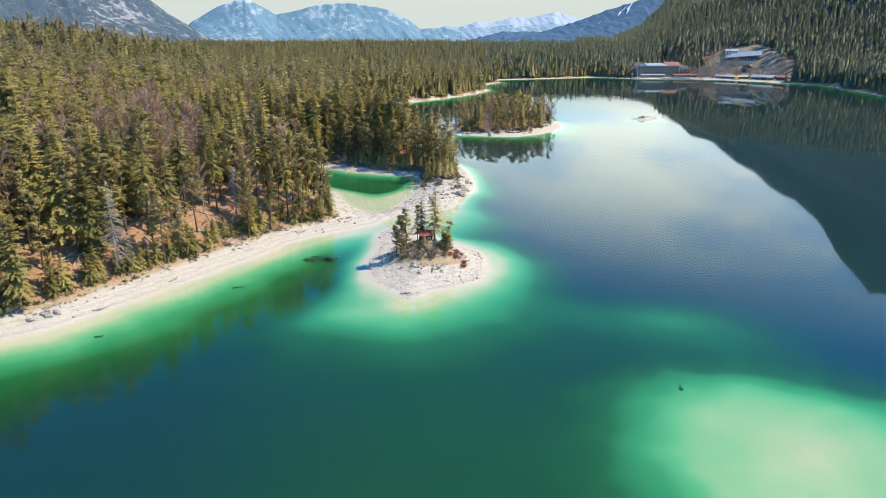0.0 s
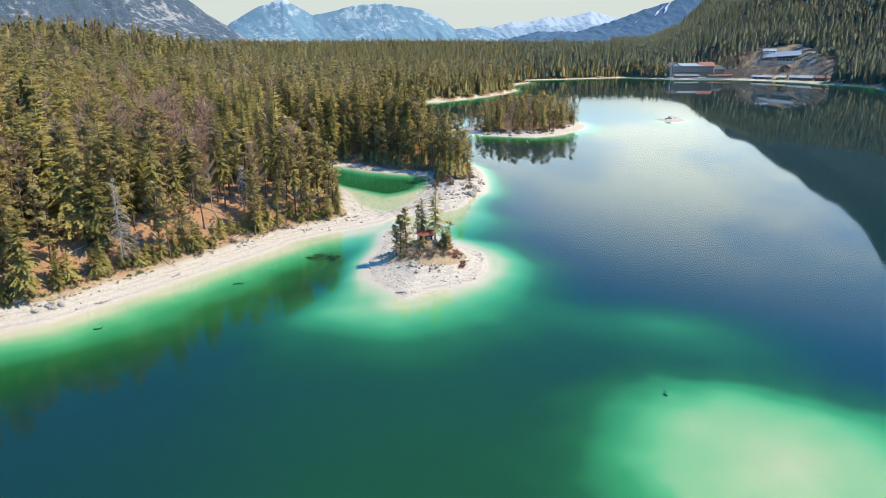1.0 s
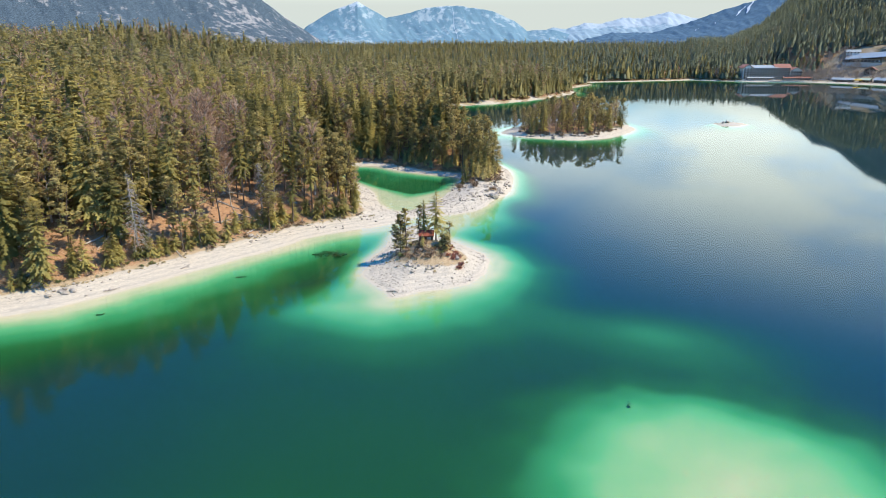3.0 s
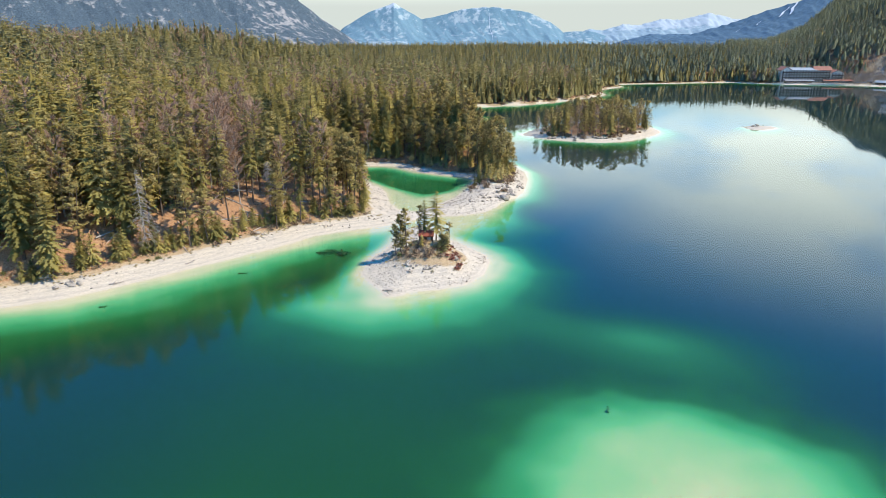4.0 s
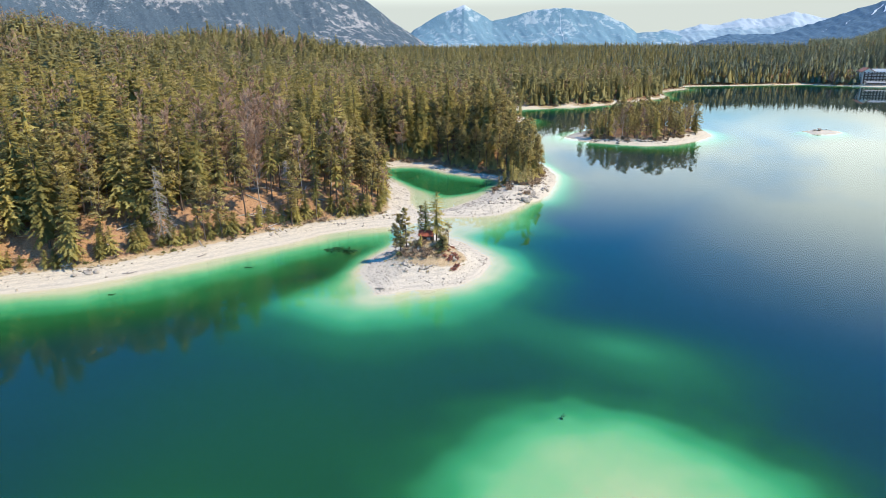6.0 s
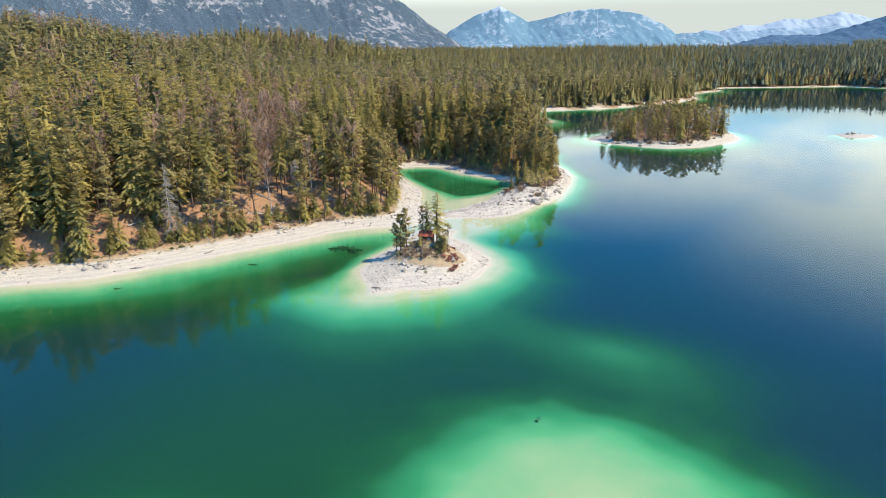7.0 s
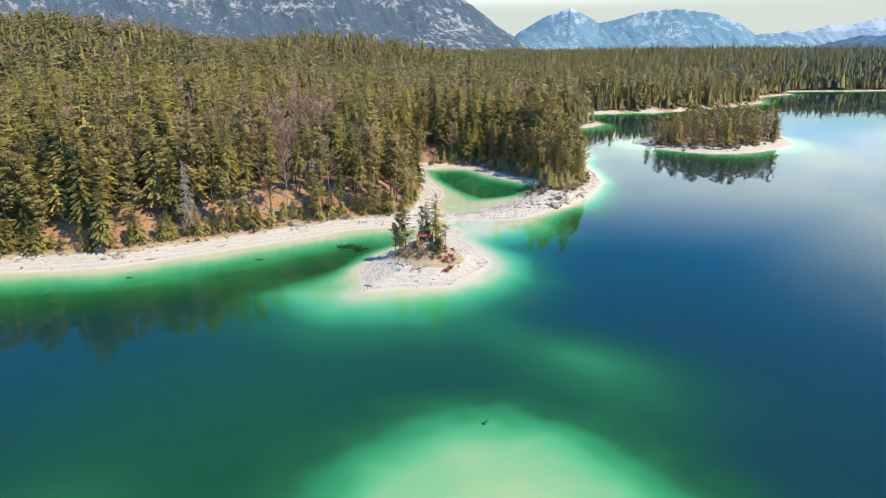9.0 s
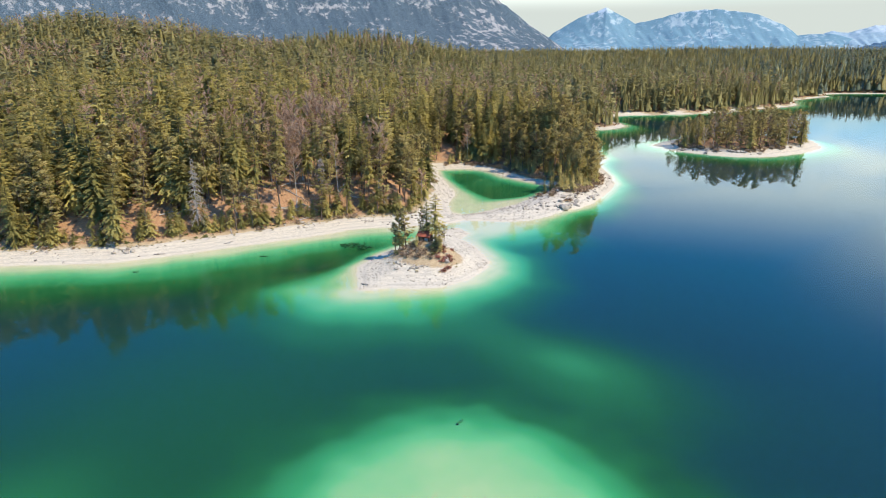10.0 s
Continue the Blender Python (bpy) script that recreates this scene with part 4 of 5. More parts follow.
SPIT_STONE = "grey limestone boulder on the gravel spit"
BANK_STONE = "weathered limestone boulder at the forest edge"
for cx, cy, rx, ry, n, a, b in ((-5.5, 121.5, 1.6, 0.8, 9, 0.4, 1.2), (-2.0, 122.0, 1.5, 0.7, 7, 0.4, 1.1), (3.3, 127.6, 0.7, 0.6, 4, 0.9, 1.8), (-6.0, 122.3, 0.7, 0.4, 5, 0.6, 1.1), (-2.6, 121.0, 0.8, 0.3, 4, 0.5, 1.0), (-13.0, 130.0, 1.6, 3.0, 14, 0.4, 1.3),
                                (-7.2, 111.2, 1.0, 0.8, 12, 0.3, 1.0), (2.5, 121.0, 4.0, 2.0, 14, 0.3, 0.8), (-12.5, 148, 2.0, 4.0, 18, 0.3, 1.0), (-2.5, 127.5, 3.0, 1.5, 7, 0.4, 1.0)):
    strew(cx, cy, rx, ry, n, a, b, ISLE_STONE, "island boulders")
for cx, cy, rx, ry, n, a, b in ((-2.0, 190, 3.5, 5.0, 26, 0.5, 1.8), (6.0, 202, 2.5, 6.0, 26, 0.6, 2.4), (6.5, 194, 1.0, 1.0, 3, 2.0, 3.4), (7.5, 222, 2.2, 8.0, 24, 0.6, 2.2), (-6, 203, 1.5, 4, 10, 0.5, 1.3),
                                (-30, 236, 12, 1.5, 30, 0.6, 1.8), (2, 246, 2, 6, 10, 0.6, 1.8)):
    strew(cx, cy, rx, ry, n, a, b, SPIT_STONE, "spit boulders")
for cx, cy, rx, ry, n, a, b in ((-71, 100.5, 2.2, 0.8, 12, 0.6, 1.9), (-66, 106, 2.5, 2.5, 9, 0.4, 1.2), (-48, 140.3, 2.0, 1.0, 9, 0.6, 1.8), (-52, 133, 2, 3, 7, 0.4, 1.2), (-36, 152.5, 4, 1.5, 14, 0.5, 1.6),
                                (-85, 90.5, 6, 2, 10, 0.4, 1.3), (-26, 161.5, 2.5, 2.0, 10, 0.4, 1.3)):
    strew(cx, cy, rx, ry, n, a, b, BANK_STONE, "shore boulders")
strew(36, 329.5, 20, 1.6, 34, 0.8, 2.6, "grey boulder on the wooded island's shore", "far island boulders")
strew(128, 402, 1.5, 1.2, 4, 1.4, 3.0, "dark boulder on the tiny gravel islet", "islet boulders")
strew(128, 401, 6, 4, 10, 0.5, 1.2, "dark boulder on the tiny gravel islet", "islet boulders")


def pebbles(name, label, px, py, low_size, high_size, seed):
    """Loose stones too many to count, joined."""
    rng = np.random.RandomState(seed)
    pz = ground_at(px, py)
    n = len(px)
    size = low_size + (high_size - low_size) * rng.uniform(0, 1, n) ** 3
    base = np.array([(1, 0, 0), (0.3, 0.9, 0.1), (-0.8, 0.5, -0.1), (-0.7, -0.6, 0), (0.4, -0.9, 0.05), (0.1, 0.0, 0.62), (-0.25, 0.2, 0.5)])
    tris = np.array([(0, 1, 5), (1, 6, 5), (1, 2, 6), (2, 3, 6), (3, 5, 6), (3, 4, 5), (4, 0, 5)])
    v = base[None] * (1 + rng.uniform(-0.3, 0.3, (n, 7, 3)))
    a = rng.uniform(0, 6.28, n)
    c, s_ = np.cos(a)[:, None], np.sin(a)[:, None]
    x = (v[..., 0] * c - v[..., 1] * s_) * size[:, None] * 0.5 + px[:, None]
    y = (v[..., 0] * s_ + v[..., 1] * c) * size[:, None] * 0.5 + py[:, None]
    zz = v[..., 2] * size[:, None] * 0.6 + pz[:, None]
    f = tris[None] + (np.arange(n) * 7)[:, None, None]
    ob = new(name, tri_mesh(name, np.stack([x, y, zz], -1).reshape(-1, 3), f.reshape(-1, 3)))
    ob.data.materials.append(stone)
    return tagged(ob, label, "stones", kind="stuff")


def loose(x0, x1, y0, y1, number, seed, low_d, high_d):
    rng = np.random.RandomState(seed)
    px, py = rng.uniform(x0, x1, number), rng.uniform(y0, y1, number)
    d_, rings_ = shore(px, py)
    thick = 0.5 + 0.5 * wave(px, py, 4.0) + 0.35 * wave(px + 90, py, 1.7)
    keep = (d_ > low_d) & (d_ < high_d) & (rng.uniform(0, 1, number) < np.clip(thick, 0.05, 1)) & (wooded(px, py, d_, rings_) < 0.6)
    return px[keep], py[keep]


pebbles("island_stones", "loose grey stones on the gravel island", *loose(-18, 11, 108, 161, 9000, 31, 0.4, 20), 0.10, 0.55, 41)
pebbles("spit_stones", "loose grey stones on the gravel spit", *loose(-20, 12, 165, 262, 14000, 32, 0.5, 20), 0.12, 0.75, 42)
pebbles("beach_stones", "loose grey stones along the gravel beach", *loose(-118, -15, 60, 166, 40000, 33, 3.5, 12), 0.08, 0.45, 43)
pebbles("cove_stones", "loose grey stones round the cove", *loose(-62, -8, 165, 250, 16000, 34, 0.6, 7), 0.12, 0.7, 44)
sx, sy = np.random.RandomState(35).normal(43, 3.6, 700), np.random.RandomState(36).normal(63, 2.2, 700)
shoal_stones = pebbles("shoal_stones", "tan stones just under the water on the shoal", sx, sy, 0.06, 0.24, 45)
shoal_stones.data.materials[0] = plain("tan_stone", (0.46, 0.42, 0.27), 0.9, 2.2, 0.3, 0.0, 0.03)


def shrub_shape(seed, size, blades):
    rng = np.random.RandomState(seed)
    stems = []
    for _ in range(12):
        a = rng.uniform(0, 6.28)
        way = np.array((math.cos(a) * 0.7, math.sin(a) * 0.7, rng.uniform(0.5, 1.1)))
        stems.append(tube([np.zeros(3), way * size * 0.35, way * size * 0.75 + rng.normal(0, 0.08, 3)], [0.03, 0.02, 0.008], 3))
    tufts = [clump(rng, np.array((math.cos(a) * r, math.sin(a) * r, rng.uniform(0.2, 0.75))) * size * 0.6, size * 0.42, blades // 12, 0.8)
             for a, r in zip(rng.uniform(0, 6.28, 12), rng.uniform(0.1, 0.9, 12))]
    return joined(stems), joined(tufts)


def make_shrub(seed, size, mat, label, group, blades=150):
    """A low twiggy bush: wiry stems and small leaves in one mesh."""
    stems, leaves = shrub_shape(seed, size, blades)
    me = tri_mesh("shrub", *joined([stems, leaves]))
    me.materials.append(bark)
    me.materials.append(mat)
    me.polygons.foreach_set("material_index", np.repeat([0, 1], [len(stems[1]), len(leaves[1])]).astype(np.int32))
    return tagged(new("shrub", me), label, "shrub", group)


def shrubs(source, places, low_size, high_size, seed):
    rng = np.random.RandomState(seed)
    for i, (px, py) in enumerate(places):
        m = Matrix.LocRotScale((px, py, float(ground_at(px, py)[0]) - 0.05), Euler((0, 0, rng.uniform(0, 6.28))), None)
        ob = source if i == 0 else copy_thing(source, m)
        ob.matrix_basis = m
        k = rng.uniform(low_size, high_size)
        ob.scale = (k, k, k * rng.uniform(0.7, 1.1))


red_heath = plain("russet_heath", (0.40, 0.165, 0.11), 0.9, 3.0, 0.35)
dry_twigs = plain("dry_twigs", (0.35, 0.245, 0.155), 0.9, 3.0, 0.4)
tan_grass = plain("dry_grass", (0.50, 0.40, 0.22), 0.9, 3.0, 0.35)
moss = leaf_material("bush_leaves", (0.14, 0.16, 0.055), (0.28, 0.28, 0.11), True, False)
shr = np.random.RandomState(77)
shrubs(make_shrub(200, 1.0, red_heath, "russet heath bush on the island's knoll", "island shrubs"),
       [(x, y) for x, y in zip(shr.normal(2.0, 1.3, 16), shr.normal(129.0, 2.2, 16))], 0.8, 1.5, 1)
shrubs(make_shrub(201, 1.0, dry_twigs, "leafless brown bush on the island's knoll", "island shrubs"),
       [(x, y) for x, y in zip(shr.normal(-4.8, 2.8, 34), shr.normal(125.6, 1.5, 34))], 0.7, 1.5, 2)
shrubs(make_shrub(202, 1.0, moss, "small green bush on the island's knoll", "island shrubs"), [(-5.6, 127.6), (-8.8, 125.6), (-1.4, 127.2), (-7.0, 128.2), (-0.2, 126.2)], 0.8, 1.6, 3)
shrubs(make_shrub(203, 1.2, dry_twigs, "leafless reddish bush on the gravel spit", "spit shrubs"),
       [(x, y) for x, y in zip(shr.normal(-0.5, 3.2, 38), shr.normal(210, 7.0, 38))], 0.9, 2.2, 4)


def edge_places(number, seed, low_d, high_d, x0=-112, x1=-24, y0=64, y1=164):
    rng = np.random.RandomState(seed)
    px, py = rng.uniform(x0, x1, number), rng.uniform(y0, y1, number)
    d_, rings_ = shore(px, py)
    keep = (d_ > low_d) & (d_ < high_d) & (rings_[0] > 0)
    return list(zip(px[keep], py[keep]))


shrubs(make_shrub(204, 1.0, dry_twigs, "leafless brown bush at the forest edge", "bank shrubs"), edge_places(1500, 5, 7.5, 13)[:54], 0.6, 1.7, 5)
shrubs(make_shrub(205, 0.8, moss, "low green bush at the forest edge", "bank shrubs"), edge_places(1500, 6, 8.0, 12.5)[:40], 0.6, 1.6, 6)
gp = np.array(edge_places(9000, 7, 6.8, 12.5)[:420] + [(x, y) for x, y in zip(shr.normal(-3.5, 4.0, 90), shr.normal(128.5, 3.2, 90))])
woods("dry_grass", "tufts of dry yellow grass and heath on the banks", gp[:, 0], gp[:, 1], ground_at(gp[:, 0], gp[:, 1]), [shrub_shape(206 + i, 0.5, 60)[1] for i in range(3)], tan_grass, 1, 7)["category"] = "grass"
shrubs(make_shrub(207, 1.2, dry_twigs, "leafless brown bush above the cove", "cove shrubs"), edge_places(1800, 8, 4.5, 9, -62, -5, 225, 262)[:60], 0.9, 2.0, 8)

up = np.array(edge_places(9000, 15, 10.5, 26, -96, -24, 80, 168)[:600])
woods("forest_litter", "fallen twigs and dry growth on the forest floor", up[:, 0], up[:, 1], ground_at(up[:, 0], up[:, 1]), [shrub_shape(216 + i, 0.55, 48)[1] for i in range(3)], dry_twigs, 1, 8)["category"] = "litter"


up = np.array(edge_places(9000, 21, 4.2, 13, -62, 10, 205, 265)[:420])
woods("cove_brush", "brown leafless brush under the trees round the cove", up[:, 0], up[:, 1], ground_at(up[:, 0], up[:, 1]), [shrub_shape(221 + i, 1.7, 84)[1] for i in range(3)], dry_twigs, 1, 9)["category"] = "brush"
up = np.array(edge_places(9000, 22, 6.0, 15, -62, 10, 205, 265)[:220])
woods("cove_saplings", "low green saplings under the trees round the cove", up[:, 0], up[:, 1], ground_at(up[:, 0], up[:, 1]), [low_spruce(225 + i, 4.0 + i, 1.6, 0.2, 9, 6, 2) for i in range(2)], pine_far, 4, 10)


def make_log(seed, long_):
    """A fallen trunk with the stubs of its branches."""
    rng = np.random.RandomState(seed)
    ob = thing("fallen_trunk", "grey fallen trunk lying on the forest floor", "log", group="fallen trunks")
    line = [np.array((long_ * (u - 0.5), 0.12 * math.sin(4 * u + seed), 0.16)) for u in np.linspace(0, 1, 6)]
    part("stem", tri_mesh("stem", *tube(line, np.linspace(0.20, 0.07, 6), 7)), dead_wood, ob)
    for _ in range(7):
        p = line[rng.randint(1, 6)]
        part("stub", tri_mesh("stub", *tube([p, p + np.array((rng.uniform(0.1, 0.5), rng.normal(0, 0.5), rng.uniform(0.1, 0.6)))], [0.05, 0.012], 4)), dead_wood, ob)
    return ob


log_rng = np.random.RandomState(16)
logs = [make_log(290 + i, 4.5 + 1.8 * i) for i in range(3)]
for i, (x, y) in enumerate(edge_places(2000, 17, 9.5, 24, -92, -26, 84, 168)[:30]):
    ob = logs[i] if i < 3 else copy_thing(logs[i % 3], Matrix())
    slope_x = (float(ground_at(x + 1, y)[0]) - float(ground_at(x - 1, y)[0])) / 2
    slope_y = (float(ground_at(x, y + 1)[0]) - float(ground_at(x, y - 1)[0])) / 2
    turn = log_rng.uniform(0, 6.28)
    pitch = -math.atan(slope_x * math.cos(turn) + slope_y * math.sin(turn))
    ob.matrix_basis = Matrix.LocRotScale((x, y, float(ground_at(x, y)[0])), Matrix.Rotation(turn, 3, "Z") @ Matrix.Rotation(pitch, 3, "Y"), None)

# young spruces along the bank
young = [tagged(make_spruce(230 + i, 5.0 + 1.2 * i, 1.7 + 0.2 * i, 0.25, "young green spruce at the edge of the beach", 20, 7, 5), group="young spruces") for i in range(2)]
for ob in young:
    ob.name = "spruce_sapling"
y_rng = np.random.RandomState(9)
spots = [(-61.5, 121.0), (-62.3, 119.6), (-60.6, 122.4), (-76.5, 99.8), (-78.2, 98.9), (-74.6, 101.8), (-85, 96), (-88.5, 95), (-92, 92.5), (-70, 108.6), (-71.6, 107), (-66.6, 113.5),
         (-38, 156), (-34.6, 158.5), (-32, 160.6), (-45, 149.6), (-29.5, 163), (-30.5, 167), (-32, 172)] + edge_places(1400, 10, 9.0, 13.0)[:52]
for i, (x, y) in enumerate(spots):
    m = Matrix.LocRotScale((x, y, float(ground_at(x, y)[0]) - 0.05), Euler((0, 0, y_rng.uniform(0, 6.28))), None)
    ob = young[i] if i < 2 else copy_thing(young[i % 2], m)
    ob.matrix_basis = m
    k = y_rng.uniform(0.6, 1.25)
    ob.scale = (k, k, k)
    ob["group"] = "young spruces"


def make_dead(seed, tall, label):
    rng = np.random.RandomState(seed)
    tree = thing("dead_tree", label, "dead tree", group="dead trees")
    part("trunk", tri_mesh("trunk", *trunk_of(rng, tall, 0.24, 0.01)), dead_wood, tree)
    limbs = []
    for i in range(150):
        u = rng.uniform(0.12, 0.97)
        a = rng.uniform(0, 6.28)
        reach = (0.4 + 3.7 * (1 - u) ** 0.8) * rng.uniform(0.6, 1.1)
        out_ = np.array((math.cos(a), math.sin(a), 0))
        p = np.array((0, 0, tall * u))
        limbs.append(tube([p, p + out_ * reach * 0.5 + (0, 0, -0.12 * reach), p + out_ * reach + (0, 0, -0.55 * reach)], [0.07, 0.05, 0.015], 3))
        for _ in range(3):
            q = p + out_ * reach * rng.uniform(0.4, 0.9) + (0, 0, -0.2 * reach)
            limbs.append(tube([q, q + out_ * 0.4 * reach * rng.uniform(0.4, 1) + rng.normal(0, 0.2, 3) + (0, 0, -0.25)], [0.022, 0.006], 3))
    part("branchwork", tri_mesh("branchwork", *joined(limbs)), dead_wood, tree)
    return tree


def stand(ob, px, py, turn=0.0, size=1.0, sink=0.1):
    ob.matrix_basis = pose(px, py, float(ground_at(px, py)[0]) - sink, 0, 0, turn)
    ob.scale = (size, size, size)
    return ob


stand(make_dead(250, 18.5, "tall dead spruce with silver-grey drooping branches"), -64.8, 118.6)
stand(make_dead(251, 13.0, "dead grey spruce among green trees"), -50.5, 150)

# trees on the small island
SLIM = "slender pine on the island's knoll"
isle_pine = [make_pine(260, 8.4, 1.55, 1.0, SLIM, 44, 4, 16, 0.82), make_pine(261, 8.8, 1.6, 1.2, SLIM, 44, 4, 16, 0.82), make_pine(262, 7.0, 1.2, 1.6, SLIM, 30, 4, 15, 0.75),
             make_pine(263, 3.4, 1.4, 0.2, "bushy green pine on the island's knoll", 40, 4, 18, 0.85),
             make_pine(264, 6.0, 1.3, 3.6, "crooked little pine leaning out from the knoll", 14, 3, 13, 0.65), make_pine(265, 8.0, 0.9, 1.6, SLIM, 32, 4, 14, 0.62)]
for ob, (x, y) in zip(isle_pine, ((-9.2, 127.3), (-8.0, 127.9), (-10.1, 126.9), (0.4, 127.6), (1.2, 129.0), (-5.7, 130.9))):
    stand(ob, x, y, x * 40)
    ob["group"] = "island trees"
isle_spruce = make_spruce(270, 11.2, 2.6, 2.2, "tall spruce beside the hut on the island", 19, 7, 6)
stand(isle_spruce, -2.0, 130.8)
isle_spruce["group"] = "island trees"
for x, y, k, a in ((-4.9, 131.8, 0.82, 60), (-4.2, 126.6, 0.26, 200), (-0.2, 127.9, 0.38, 20)):
    ob = copy_thing(isle_spruce, Matrix())
    stand(ob, x, y, a, k)
    ob["label"] = "smaller spruce on the island's knoll"

# trees on the spit
spit_tree = make_spruce(272, 8.6, 1.35, 0.8, "slim young spruce on the gravel spit", 22, 6, 3)
spit_tree["group"] = "spit trees"
for i, (x, y, k) in enumerate(((-4.0, 207.5, 0.95), (-2.6, 211.5, 1.15), (-0.5, 214.0, 1.2), (1.5, 217.5, 1.3), (-5.0, 212.5, 0.85), (3.2, 222, 1.3), (-1.5, 219, 1.4), (4.6, 229, 1.3), (-3, 224, 1.6), (1.0, 226, 1.6), (0.5, 234, 1.7), (-5.2, 205.0, 0.7))):
    ob = spit_tree if i == 0 else copy_thing(spit_tree, Matrix())
    stand(ob, x, y, i * 67, k)
lean_pine = make_pine(274, 6.0, 1.2, 2.5, "crooked pine leaning over the stony spit", 14, 2, 12)
stand(lean_pine, 5.4, 206.5)

# woods on the far island
f_rng = np.random.RandomState(12)
far_pine = [make_pine(280 + i, 12.5 + i, 3.1, 1.2, "olive pine on the wooded island", 32, 3, 10) for i in range(3)]
far_bare = make_bare(284, 12.5, 2.6, 2.5, "leafless brown tree on the wooded island", 24, 20)
far_spruce = make_spruce(286, 13.5, 2.7, 0.6, "dark spruce on the wooded island", 22, 7, 2)
fx, fy = f_rng.uniform(5, 66, 2600), f_rng.uniform(328, 400, 2600)
frings = np.where(inside(fx, fy, ISLE_FAR), 1, -1) * ring_distance(fx, fy, ISLE_FAR)
fx, fy = fx[frings > 4.6], fy[frings > 4.6]
chosen = []
for x, y in zip(fx, fy):
    if len(chosen) < 128 and all(math.hypot(x - a, y - b) > 3.3 for a, b in chosen):
        chosen.append((x, y))
used = set()
for i, (x, y) in enumerate(chosen):
    src = far_bare if i % 5 == 3 else far_spruce if i % 5 == 1 else far_pine[i % 3]
    ob = src if src not in used else copy_thing(src, Matrix())
    used.add(src)
    stand(ob, x, y, f_rng.uniform(0, 360), f_rng.uniform(0.75, 1.12) * (1.0 - 0.25 * float(smooth(30, 6, x))))
    ob["group"] = "trees of the wooded island"
shrubs(make_shrub(208, 1.4, dry_twigs, "leafless brown bush on the wooded island", "wooded island shrubs"),
       [(x, y) for x, y in zip(f_rng.uniform(8, 62, 400), f_rng.uniform(328, 352, 400)) if 4.0 < float(shore(np.array([x]), np.array([y]))[0][0]) < 8.5][:45], 0.9, 2.0, 9)


# driftwood and sunken branches
def make_branch(seed, span_, mat, name, label):
    rng = np.random.RandomState(seed)
    ob = thing(name, label, "driftwood", group="driftwood")
    line = [np.array((span_ * u, 0.25 * math.sin(5 * u + seed), 0.12 + 0.10 * u)) for u in np.linspace(0, 1, 6)]
    part("stem", tri_mesh("stem", *tube(line, np.linspace(0.14, 0.03, 6), 6)), mat, ob)
    for _ in range(9):
        p = line[rng.randint(1, 5)]
        q = p + np.array((rng.uniform(0.2, 0.9), rng.normal(0, 0.9), rng.uniform(0, 0.35))) * span_ * 0.28
        part("twig", tri_mesh("twig", *tube([p, (p + q) / 2 + rng.normal(0, 0.05, 3), q], [0.05, 0.035, 0.01], 4)), mat, ob)
    return ob


sunken = plain("waterlogged_wood", (0.024, 0.15, 0.068), 0.9, 4.0, 0.4)


def make_sunken(seed, span_, label):
    """A drowned treetop with its dark weedy twigs spread flat over the bed."""
    rng = np.random.RandomState(seed)
    ob = make_branch(seed, span_, sunken, "sunken_branch", label)
    if span_ < 3:
        return ob
    tufts = [clump(rng, np.array((rng.uniform(0.1, 1.0) * span_, rng.normal(0, 0.16) * span_, 0.08)), rng.uniform(0.3, 0.7), 10, 0.12) for _ in range(int(9 * span_))]
    part("weed", tri_mesh("weed", *joined(tufts)), sunken, ob)
    return ob


for seed, x, y, a, k in ((1, 33.2, 77.4, 110, 1.4), (2, -31.5, 133.6, 25, 6.5), (3, -24.0, 136.5, 190, 5.0), (7, -42.0, 116.5, 30, 2.2), (8, -58.0, 94.5, 45, 1.4)):
    stand(make_sunken(seed, k, "dark waterlogged branch lying on the lake bed"), x, y, a, 1.0, 0.0)
for seed, x, y, a, k in ((9, -63, 103.6, 40, 3.0), (10, -55, 117.5, 60, 2.4), (11, 2.5, 200.5, 120, 4.0), (12, -7, 122.5, 20, 2.2)):
    stand(make_branch(seed, k, dead_wood, "driftwood", "bleached driftwood lying on the gravel"), x, y, a, 1.0, 0.0)


# ---- the hut, the hotel and the buildings by the far shore ----
def box(bm, x0, x1, y0, y1, z0, z1, bevel=0.0):
    made = bmesh.ops.create_cube(bm, size=1.0, matrix=Matrix.Translation(((x0 + x1) / 2, (y0 + y1) / 2, (z0 + z1) / 2)) @ Matrix.Diagonal((x1 - x0, y1 - y0, z1 - z0, 1)))
    if bevel:
        edges = {e for v in made["verts"] for e in v.link_edges}
        bmesh.ops.bevel(bm, geom=list(edges), offset=bevel, segments=2, affect="EDGES")
    return bm


def gable(bm, x0, x1, y0, y1, z0, rise, thick, along="x"):
    """Two roof slabs that meet in a ridge along x or y."""
    if along == "x":
        mid = (y0 + y1) / 2
        section = [(y0, z0), (mid, z0 + rise), (y1, z0), (y1, z0 + thick), (mid, z0 + rise + thick), (y0, z0 + thick)]
        ends = [[bm.verts.new((x, y, z_)) for y, z_ in section] for x in (x0, x1)]
    else:
        mid = (x0 + x1) / 2
        section = [(x0, z0), (mid, z0 + rise), (x1, z0), (x1, z0 + thick), (mid, z0 + rise + thick), (x0, z0 + thick)]
        ends = [[bm.verts.new((x, y, z_)) for x, z_ in section] for y in (y0, y1)]
    a, b = ends
    for i in range(6):
        j = (i + 1) % 6
        bm.faces.new((a[i], a[j], b[j], b[i]))
    for ring in ends:
        bm.faces.new((ring[0], ring[1], ring[4], ring[5]))
        bm.faces.new((ring[1], ring[2], ring[3], ring[4]))
    bmesh.ops.recalc_face_normals(bm, faces=bm.faces)
    return bm


